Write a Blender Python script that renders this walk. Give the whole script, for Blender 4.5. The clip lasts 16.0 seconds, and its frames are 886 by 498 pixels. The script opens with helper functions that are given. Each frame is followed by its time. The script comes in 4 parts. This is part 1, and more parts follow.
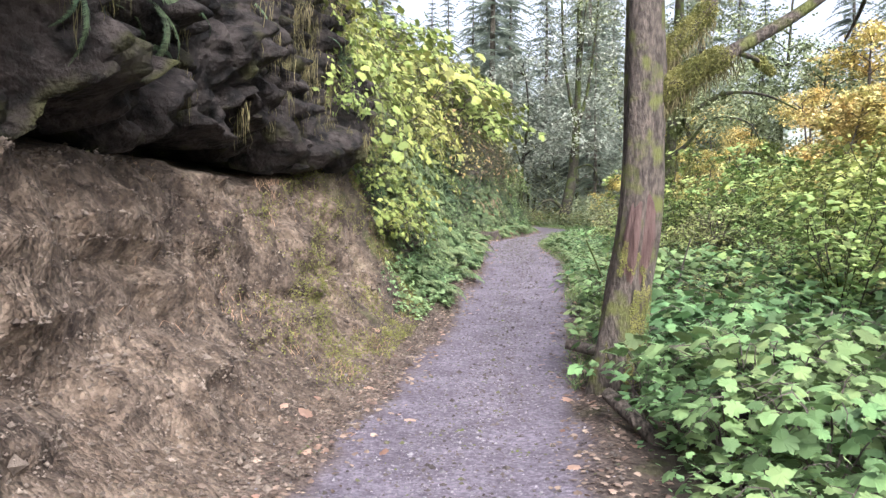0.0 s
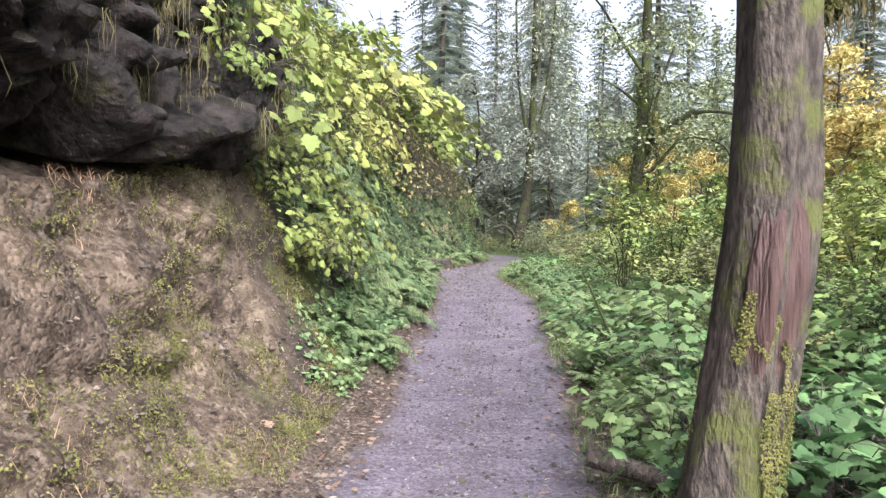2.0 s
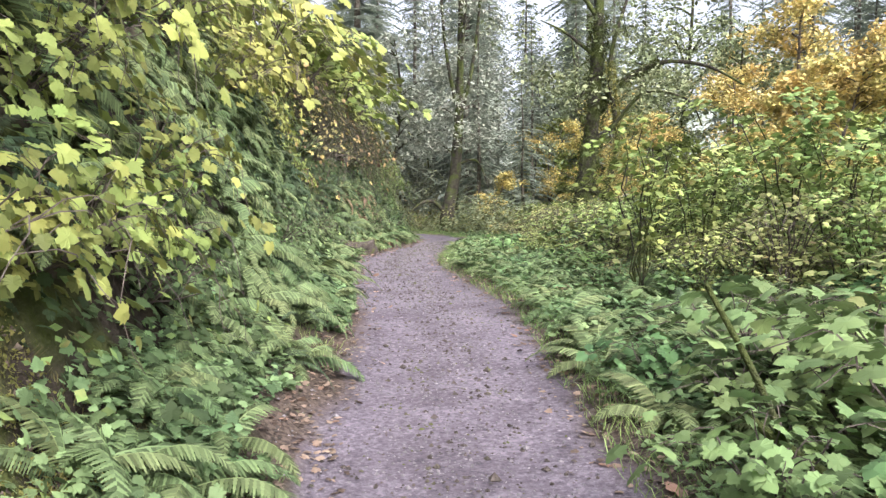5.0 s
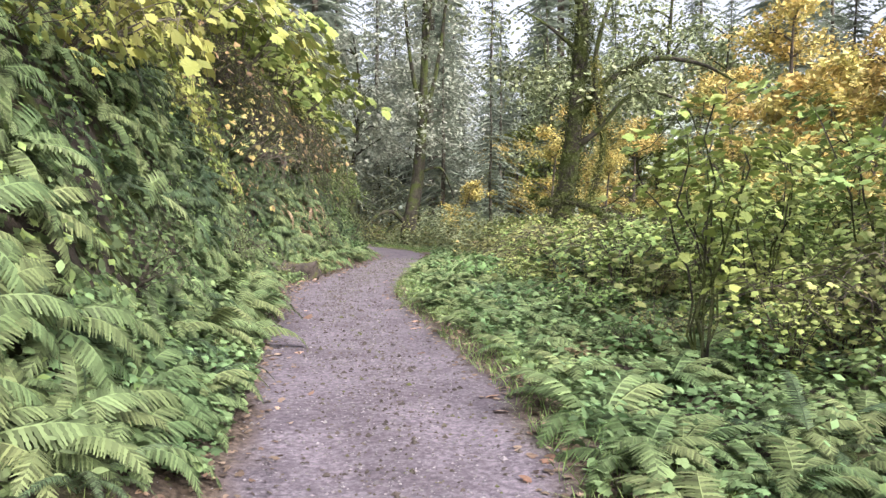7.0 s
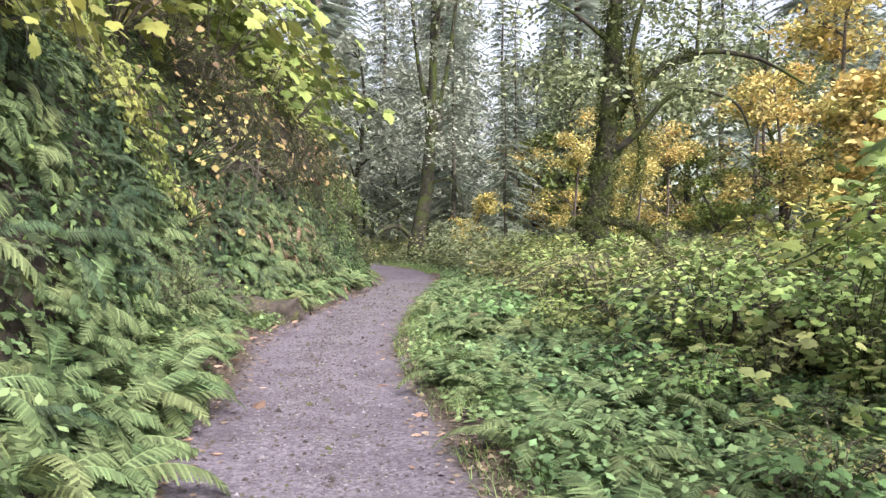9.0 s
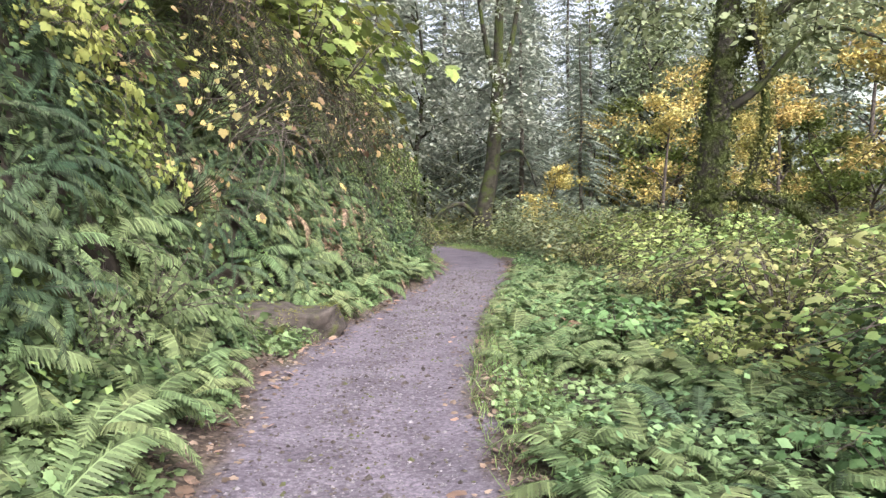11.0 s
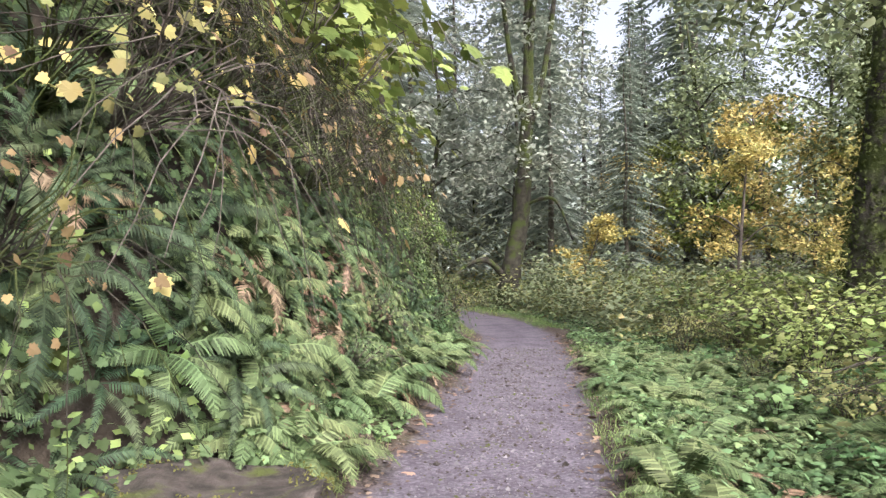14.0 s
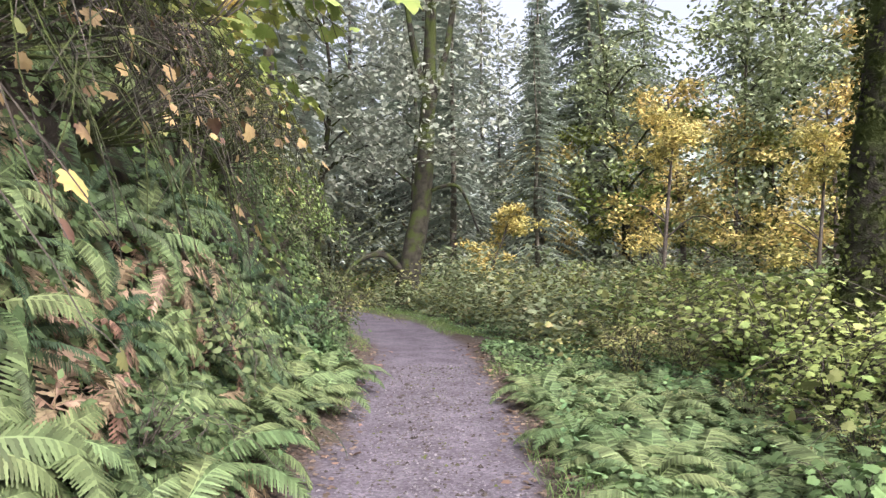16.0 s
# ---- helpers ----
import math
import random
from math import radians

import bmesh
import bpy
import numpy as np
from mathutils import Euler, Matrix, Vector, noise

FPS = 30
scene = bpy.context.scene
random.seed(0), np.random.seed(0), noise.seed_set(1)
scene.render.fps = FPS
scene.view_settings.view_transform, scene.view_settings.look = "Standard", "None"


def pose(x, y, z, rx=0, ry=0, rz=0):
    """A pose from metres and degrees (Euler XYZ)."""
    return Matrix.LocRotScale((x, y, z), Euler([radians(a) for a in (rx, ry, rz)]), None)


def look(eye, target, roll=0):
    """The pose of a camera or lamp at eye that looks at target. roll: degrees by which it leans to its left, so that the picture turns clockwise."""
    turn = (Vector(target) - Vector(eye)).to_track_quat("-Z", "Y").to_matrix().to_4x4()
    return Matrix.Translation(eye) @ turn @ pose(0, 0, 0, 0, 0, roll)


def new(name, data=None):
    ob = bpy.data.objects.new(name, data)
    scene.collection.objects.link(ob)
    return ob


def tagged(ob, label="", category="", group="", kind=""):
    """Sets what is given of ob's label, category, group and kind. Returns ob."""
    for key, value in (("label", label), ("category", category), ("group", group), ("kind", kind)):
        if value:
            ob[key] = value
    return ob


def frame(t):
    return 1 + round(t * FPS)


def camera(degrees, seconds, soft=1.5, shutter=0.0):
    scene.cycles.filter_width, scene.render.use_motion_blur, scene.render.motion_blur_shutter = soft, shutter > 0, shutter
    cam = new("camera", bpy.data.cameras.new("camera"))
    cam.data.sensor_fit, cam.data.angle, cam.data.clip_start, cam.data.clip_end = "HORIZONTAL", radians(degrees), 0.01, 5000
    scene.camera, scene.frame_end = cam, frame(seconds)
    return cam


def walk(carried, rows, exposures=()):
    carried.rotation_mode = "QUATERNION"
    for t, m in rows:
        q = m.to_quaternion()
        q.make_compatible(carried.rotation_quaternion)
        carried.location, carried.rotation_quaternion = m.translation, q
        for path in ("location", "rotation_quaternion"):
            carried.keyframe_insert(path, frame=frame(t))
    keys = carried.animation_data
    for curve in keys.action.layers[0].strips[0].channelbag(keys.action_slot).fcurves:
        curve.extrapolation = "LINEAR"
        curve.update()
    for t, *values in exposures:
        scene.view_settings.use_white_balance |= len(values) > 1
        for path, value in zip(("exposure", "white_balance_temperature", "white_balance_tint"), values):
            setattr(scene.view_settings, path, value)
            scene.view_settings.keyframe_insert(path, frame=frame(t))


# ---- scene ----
cam = camera(61.6, 16.0, soft=1.4)
METRES, EYE, TILT, LEAN, TURN = 24.0, 1.5, -2.0, 0.0, 0.0
ROWS = [
    (0.0, 0.0, 0.0, 0.0, -0.0, 0.0, 0.0),
    (0.5, 0.0034, 0.0342, 0.0003, -1.41, -1.6, -1.5),
    (1.0, 0.0042, 0.0691, 0.0023, -2.78, 0.27, -1.82),
    (1.5, 0.0046, 0.1029, 0.0037, -2.64, 1.28, -1.12),
    (2.0, 0.0022, 0.1357, 0.0047, -4.23, 2.02, -0.68),
    (2.5, 0.0012, 0.1683, 0.0054, -4.53, 1.03, -0.16),
    (3.0, -0.0012, 0.2011, 0.0074, -5.59, 1.35, 0.01),
    (3.5, 0.0008, 0.2331, 0.0074, -6.83, 0.88, 0.57),
    (6.0, 0.0284, 0.3896, 0.0167, -12.66, 0.39, 0.25),
    (6.5, 0.0354, 0.4214, 0.0201, -13.46, 0.85, 0.19),
    (7.0, 0.0395, 0.4525, 0.0242, -13.31, 1.06, 0.25),
    (7.5, 0.047, 0.4811, 0.029, -13.59, 1.59, 0.56),
    (8.0, 0.0531, 0.5097, 0.0326, -13.28, 1.9, 0.62),
    (10.5, 0.0768, 0.6568, 0.0494, -10.07, 0.83, 0.17),
    (11.0, 0.0786, 0.6871, 0.0505, -7.86, 0.06, 0.85),
    (11.5, 0.0793, 0.7191, 0.0521, -6.11, 0.12, 0.36),
    (12.0, 0.0805, 0.7505, 0.0536, -3.77, -0.54, -1.02),
    (12.5, 0.0804, 0.7816, 0.055, -2.88, -1.51, -1.32),
    (13.0, 0.0813, 0.8116, 0.0569, -2.74, -0.36, -0.09),
    (13.5, 0.0798, 0.8419, 0.0592, -5.0, 2.59, -0.11),
    (14.0, 0.0805, 0.8723, 0.061, -7.58, 4.42, 0.48),
    (14.5, 0.0826, 0.903, 0.0637, -9.83, 5.21, 0.71),
    (15.0, 0.0886, 0.9321, 0.0659, -11.69, 4.52, 0.35),
    (15.5, 0.0935, 0.9596, 0.0676, -13.77, 3.97, 0.33),
    (16.0, 0.1022, 0.9863, 0.0694, -15.57, 3.78, 0.9),
]
walk(cam, [(t, pose(0, 0, EYE, TILT, LEAN, TURN) @ pose(METRES * x, METRES * y, METRES * z, 90 + pitch, roll, yaw)) for t, x, y, z, yaw, pitch, roll in ROWS],
     [(0.0, 1.52, 6000, 17), (3.7, 1.5, 6100, 18), (7.0, 1.42, 6450, 17), (10.5, 1.45, 6250, 17), (13.0, 1.45, 6250, 17), (14.2, 1.35, 6250, 18), (16.0, 1.37, 6300, 19)])

# ---- world and light: overcast forest morning ----
world = bpy.data.worlds.new("overcast_sky")
scene.world = world
world.use_nodes = True
wn = world.node_tree.nodes
wl = world.node_tree.links
sky = wn.new("ShaderNodeTexSky")
sky.sky_type = "NISHITA"
sky.sun_disc = False
sky.sun_elevation = radians(38)
sky.sun_rotation = radians(165)
sky.dust_density = 6.0
sky.air_density = 1.0
soften = wn.new("ShaderNodeHueSaturation")
soften.inputs["Saturation"].default_value = 0.4
wl.new(sky.outputs["Color"], soften.inputs["Color"])
wl.new(soften.outputs["Color"], wn["Background"].inputs["Color"])
wn["Background"].inputs["Strength"].default_value = 0.15
sun = new("sun", bpy.data.lights.new("sun", "SUN"))
sun.data.energy = 1.5
sun.data.angle = radians(25)
sun.data.color = (1.0, 0.985, 0.96)
sun.matrix_world = look((7.5, -28, 22.6), (0, 0, 0))


# ---- materials ----
def material(name, base, rough=0.8, second=None, scale=6.0, fine=60.0, bump=0.3, vary=0.0, island=0.0, translucent=0.0, spec=0.3, third=None, third_scale=2.0, third_cut=0.55, depth=0.03, stretch=1.0):
    """A two-scale noise surface: base to second colour, patches of the third, fine relief."""
    m = bpy.data.materials.new(name)
    m.use_nodes = True
    n, l = m.node_tree.nodes, m.node_tree.links
    bsdf = n["Principled BSDF"]
    bsdf.inputs["Roughness"].default_value = rough
    bsdf.inputs["Specular IOR Level"].default_value = spec
    geo = n.new("ShaderNodeNewGeometry")
    place = geo.outputs["Position"]
    if stretch != 1.0:
        run = n.new("ShaderNodeMapping")
        run.inputs["Scale"].default_value = (1, 1, stretch)
        l.new(place, run.inputs["Vector"])
        place = run.outputs["Vector"]
    big = n.new("ShaderNodeTexNoise")
    big.inputs["Scale"].default_value = scale
    big.inputs["Detail"].default_value = 6
    l.new(place, big.inputs["Vector"])
    ramp = n.new("ShaderNodeValToRGB")
    ramp.color_ramp.elements[0].position = 0.35
    ramp.color_ramp.elements[1].position = 0.68
    ramp.color_ramp.elements[0].color = (*base, 1)
    ramp.color_ramp.elements[1].color = (*(second or base), 1)
    l.new(big.outputs["Fac"], ramp.inputs["Fac"])
    colour = ramp.outputs["Color"]
    if third:
        patch = n.new("ShaderNodeTexNoise")
        patch.inputs["Scale"].default_value = third_scale
        patch.inputs["Detail"].default_value = 8
        l.new(geo.outputs["Position"], patch.inputs["Vector"])
        edge = n.new("ShaderNodeMapRange")
        edge.inputs["From Min"].default_value = third_cut - 0.05
        edge.inputs["From Max"].default_value = third_cut + 0.07
        l.new(patch.outputs["Fac"], edge.inputs["Value"])
        mix = n.new("ShaderNodeMixRGB")
        mix.inputs["Color2"].default_value = (*third, 1)
        l.new(edge.outputs["Result"], mix.inputs["Fac"])
        l.new(colour, mix.inputs["Color1"])
        colour = mix.outputs["Color"]
    if vary or island:
        hs = n.new("ShaderNodeHueSaturation")
        l.new(colour, hs.inputs["Color"])
        if vary:
            info = n.new("ShaderNodeObjectInfo")
            a = n.new("ShaderNodeMapRange")
            a.inputs["To Min"].default_value = 0.5 - vary * 0.1
            a.inputs["To Max"].default_value = 0.5 + vary * 0.01
            l.new(info.outputs["Random"], a.inputs["Value"])
            l.new(a.outputs["Result"], hs.inputs["Hue"])
        if island:
            b = n.new("ShaderNodeMapRange")
            b.inputs["To Min"].default_value = 1 - island
            b.inputs["To Max"].default_value = 1 + island
            l.new(geo.outputs["Random Per Island"], b.inputs["Value"])
            l.new(b.outputs["Result"], hs.inputs["Value"])
        colour = hs.outputs["Color"]
    l.new(colour, bsdf.inputs["Base Color"])
    if bump:
        grain = n.new("ShaderNodeTexNoise")
        grain.inputs["Scale"].default_value = fine
        grain.inputs["Detail"].default_value = 5
        l.new(place, grain.inputs["Vector"])
        bm = n.new("ShaderNodeBump")
        bm.inputs["Strength"].default_value = bump
        bm.inputs["Distance"].default_value = depth
        l.new(grain.outputs["Fac"], bm.inputs["Height"])
        l.new(bm.outputs["Normal"], bsdf.inputs["Normal"])
    if translucent:
        tr = n.new("ShaderNodeBsdfTranslucent")
        l.new(colour, tr.inputs["Color"])
        mx = n.new("ShaderNodeMixShader")
        mx.inputs["Fac"].default_value = translucent
        l.new(bsdf.outputs["BSDF"], mx.inputs[1])
        l.new(tr.outputs["BSDF"], mx.inputs[2])
        l.new(mx.outputs["Shader"], n["Material Output"].inputs["Surface"])
    return m


def leafy(name, base, second, vary=0.5, island=0.55, translucent=0.24, rough=0.6, third=None, third_cut=0.6):
    soft = lambda c: tuple(0.93 * v + 0.07 * (0.3 * c[0] + 0.6 * c[1] + 0.1 * c[2]) * k for v, k in zip(c, (1.7, 0.85, 1.5)))
    base, second, third = soft(base), soft(second), third and soft(third)
    return material(name, base, rough, second, 1.2, 200, 0, vary, island, translucent, 0.2, third, 3.0, third_cut)


M_fern = leafy("sword_fern_green", (0.032, 0.072, 0.034), (0.085, 0.145, 0.065))
M_lady = leafy("lady_fern_green", (0.085, 0.155, 0.055), (0.175, 0.265, 0.10), 0.4)
M_dryfern = leafy("withered_fern", (0.26, 0.2, 0.1), (0.36, 0.31, 0.17))
M_thimble = leafy("broad_leaf_green", (0.075, 0.18, 0.06), (0.155, 0.29, 0.095), third=(0.26, 0.33, 0.09), third_cut=0.72)
M_maple = leafy("maple_yellow_green", (0.15, 0.24, 0.05), (0.26, 0.33, 0.07), third=(0.44, 0.36, 0.08), third_cut=0.72)
M_autumn = leafy("autumn_orange_leaf", (0.24, 0.17, 0.085), (0.4, 0.31, 0.11), 0.12, third=(0.2, 0.12, 0.075), third_cut=0.58)
M_yellow = leafy("autumn_yellow_leaf", (0.58, 0.47, 0.12), (0.44, 0.47, 0.14), 0.15, third=(0.6, 0.4, 0.1), third_cut=0.69)
M_olive = leafy("olive_tan_leaf", (0.15, 0.2, 0.06), (0.29, 0.32, 0.1), 0.3, third=(0.38, 0.31, 0.12), third_cut=0.66)
M_darkleaf = leafy("dark_small_leaf", (0.05, 0.10, 0.035), (0.11, 0.17, 0.06), 0.4)
M_bush = leafy("bush_leaf", (0.13, 0.25, 0.065), (0.27, 0.39, 0.1), 0.4, third=(0.4, 0.37, 0.13), third_cut=0.67)
M_cover = leafy("ground_cover_leaf", (0.09, 0.21, 0.08), (0.17, 0.3, 0.11))
# Distant trees: mist is painted into these two colours as a paler grey-green.
M_hazeleaf = leafy("hazed_grey_green_leaf", (0.24, 0.3, 0.22), (0.35, 0.4, 0.3), 0.15, 0.18, rough=0.85)
M_hazeneedle = leafy("hazed_conifer_needle", (0.2, 0.27, 0.2), (0.32, 0.39, 0.29), 0.15, 0.25, rough=0.85, translucent=0.35)
M_shade = leafy("shaded_maple_leaf", (0.16, 0.23, 0.11), (0.27, 0.34, 0.16), 0.2)
# Bushes at the bend: the mist before them is painted in as pale green.
M_hazegreen = leafy("hazed_pale_green_leaf", (0.18, 0.25, 0.12), (0.3, 0.37, 0.19), 0.25, 0.3, third=(0.36, 0.31, 0.15), third_cut=0.62)
M_grass = leafy("grass_blade", (0.11, 0.23, 0.06), (0.2, 0.31, 0.09))
M_drygrass = leafy("dry_grass", (0.34, 0.27, 0.13), (0.25, 0.22, 0.09))
M_moss = material("moss", (0.13, 0.14, 0.035), 0.95, (0.27, 0.26, 0.085), 5, 90, 0.9, 0.0)
M_darkmoss = material("dark_moss", (0.03, 0.04, 0.012), 0.95, (0.09, 0.11, 0.025), 4, 90, 0.9)
M_hangmoss = leafy("hanging_moss", (0.11, 0.11, 0.04), (0.2, 0.185, 0.08), 0.1, 0.4, 0.25, 0.9)
M_bark = material("mossy_bark", (0.035, 0.029, 0.024), 0.9, (0.12, 0.1, 0.082), 34, 60, 0.9, third=(0.10, 0.11, 0.035), third_scale=4.5, third_cut=0.58, depth=0.03, stretch=0.35)
M_scar = material("bare_red_wood", (0.06, 0.034, 0.029), 0.75, (0.13, 0.085, 0.075), 26, 50, 0.9, depth=0.04, stretch=0.1)
M_darkbark = material("dark_bark", (0.02, 0.018, 0.014), 0.9, (0.06, 0.055, 0.04), 6, 60, 0.8, third=(0.05, 0.065, 0.015), third_scale=2.5, third_cut=0.5)
M_greybark = material("grey_bark", (0.10, 0.085, 0.07), 0.9, (0.18, 0.16, 0.13), 7, 60, 0.7)
M_twig = material("twig_wood", (0.06, 0.05, 0.042), 0.85, (0.14, 0.12, 0.1), 10, 90, 0.5, 0.1)
M_rock = material("wet_dark_rock", (0.006, 0.0055, 0.005), 0.8, (0.05, 0.042, 0.037), 6.5, 16, 1.0, depth=0.06, spec=0.2, third=(0.05, 0.05, 0.02), third_scale=2.2, third_cut=0.62)
M_stump = material("mossy_stump_wood", (0.045, 0.038, 0.032), 0.9, (0.13, 0.11, 0.095), 8, 60, 0.8, third=(0.10, 0.12, 0.03), third_scale=4, third_cut=0.6)
M_stone = material("trail_stone", (0.12, 0.112, 0.117), 0.85, (0.27, 0.25, 0.255), 20, 120, 0.4, 0.3, 0.35)
M_litter = material("fallen_leaf", (0.11, 0.075, 0.055), 0.8, (0.26, 0.205, 0.15), 6, 100, 0, 0.1, 0.55)

# ---- ground: trail, dirt bank under the rock, planted bank, flat on the other side ----
YK = np.array([-40, -6, 0, 4, 8, 11, 15.5, 19, 22.3, 24.4, 28, 31.5, 36, 41, 46, 52, 60, 90])
XK = np.array([-3, -0.5, -0.15, -0.02, 0.57, 1.05, 1.72, 1.85, 2.05, 2.55, 3.5, 4.5, 5.5, 5.8, 5.0, 3.0, -1.0, -16])
ZK = np.array([-1.5, -0.1, 0.03, -0.01, 0.0, 0.25, 0.65, 0.75, 0.86, 0.9, 0.96, 0.98, 1.1, 1.15, 1.25, 1.4, 1.6, 2.4])
YF = np.arange(-40, 90, 0.1)


def eased(values):
    f = np.interp(YF, YK, values)
    k = np.exp(-np.linspace(-2, 2, 31) ** 2)
    p = np.pad(f, 15, mode="edge")
    return np.convolve(p, k / k.sum(), "valid")


XF, ZF = eased(XK), eased(ZK)


def mid(y):
    return np.interp(y, YF, XF)


def trail_z(y):
    return np.interp(y, YF, ZF)


def hash3(i, j, k):
    h = np.sin(i * 127.1 + j * 311.7 + k * 74.7) * 43758.5453
    return h - np.floor(h)


def vnoise(x, y, z=0.0):
    """Smooth value noise, -1 to 1, on arrays."""
    x, y, z = np.broadcast_arrays(np.asarray(x, float), np.asarray(y, float), np.asarray(z, float))
    i, j, k = np.floor(x), np.floor(y), np.floor(z)
    f, g, h = x - i, y - j, z - k
    f, g, h = (a * a * (3 - 2 * a) for a in (f, g, h))
    out = 0
    for a in (0, 1):
        for b in (0, 1):
            for c in (0, 1):
                out = out + hash3(i + a, j + b, k + c) * (f if a else 1 - f) * (g if b else 1 - g) * (h if c else 1 - h)
    return out * 2 - 1


def step(a, b, x):
    t = np.clip((x - a) / (b - a), 0, 1)
    return t * t * (3 - 2 * t)


UG, DG = [0, 0.8, 0.95, 1.6, 2.05, 2.8, 4.3, 8, 20, 60, 400], [0, 0, 0.05, 0.4, 1.35, 2.9, 4.7, 8.5, 15, 30, 80]
UD, DD = [0, 0.8, 1.0, 1.5, 2.05, 2.4, 3.7, 4.2, 5, 8, 20, 60, 400], [0, 0, 0.03, 0.2, 0.85, 1.9, 2.2, 4.5, 6.3, 9.5, 15, 30, 80]
UR, DR = [0, 0.8, 1.0, 1.7, 4, 12, 30, 60, 140, 400], [0, 0, 0.05, -0.02, -0.05, 0.0, 0.6, 2, 10, 40]


def dirt_share(y):
    return 1 - step(9.3, 11.2, y)


def height(x, y):
    x, y = np.asarray(x, float), np.asarray(y, float)
    u = x - mid(y)
    wob = 0.16 * vnoise(y * 0.6, 3.3) * step(0.8, 2.2, -u)
    niche = 0.8 * np.exp(-((y - 24.6) / 0.75) ** 2) * step(0.85, 1.2, -u)
    ul = np.maximum(-u + wob - niche, np.minimum(np.maximum(-u, 0), 0.85))
    d = dirt_share(y)
    left = np.interp(ul, UG, DG) * (1 - d) + np.interp(ul, UD, DD) * d
    right = np.interp(np.maximum(u, 0), UR, DR)
    off = step(0.7, 1.4, np.abs(u))
    rough = off * (0.07 * vnoise(x * 1.3, y * 1.3) + 0.04 * vnoise(x * 4, y * 4, 5)) + 0.01 * vnoise(x * 1.6, y * 1.6, 9) + 0.0025 * vnoise(x * 9, y * 9, 2)
    clods = d * step(1.2, 2.0, -u) * (1 - step(2.6, 3.2, -u))
    rough = rough + clods * (0.05 * vnoise(x * 2.4, y * 2.4, 7) + 0.02 * np.abs(vnoise(x * 6, y * 6, 1)))
    rut = -0.02 * np.exp(-((u - 0.35) / 0.25) ** 2) - 0.02 * np.exp(-((u + 0.3) / 0.25) ** 2)
    return trail_z(y) + left + right + rough + rut


def mesh_of(name, v, f, mat, smooth=False):
    me = bpy.data.meshes.new(name)
    me.from_pydata(np.asarray(v).tolist(), [], f.tolist() if hasattr(f, "tolist") else f)
    me.materials.append(mat)
    if smooth:
        me.polygons.foreach_set("use_smooth", np.ones(len(me.polygons), bool))
    me.update()
    return me


def part(name, me, parent, label="", m=None):
    ob = new(name, me)
    ob.parent = parent
    if m is not None:
        ob.matrix_basis = m
    return tagged(ob, label)


def thing(name, label, category, group="", at=(0, 0, 0), kind=""):
    ob = new(name)
    ob.matrix_basis = pose(*at)
    return tagged(ob, label, category, group, kind)


def grid_faces(nr, nc):
    i = np.arange(nr - 1)[:, None] * nc + np.arange(nc - 1)[None, :]
    return np.stack([i, i + 1, i + nc + 1, i + nc], -1).reshape(-1, 4)


ground_mat = material("forest_ground", (0.028, 0.023, 0.018), 0.95, (0.065, 0.051, 0.038), 5, 50, 0.35, third=(0.07, 0.09, 0.02), third_scale=1.5, third_cut=0.56)


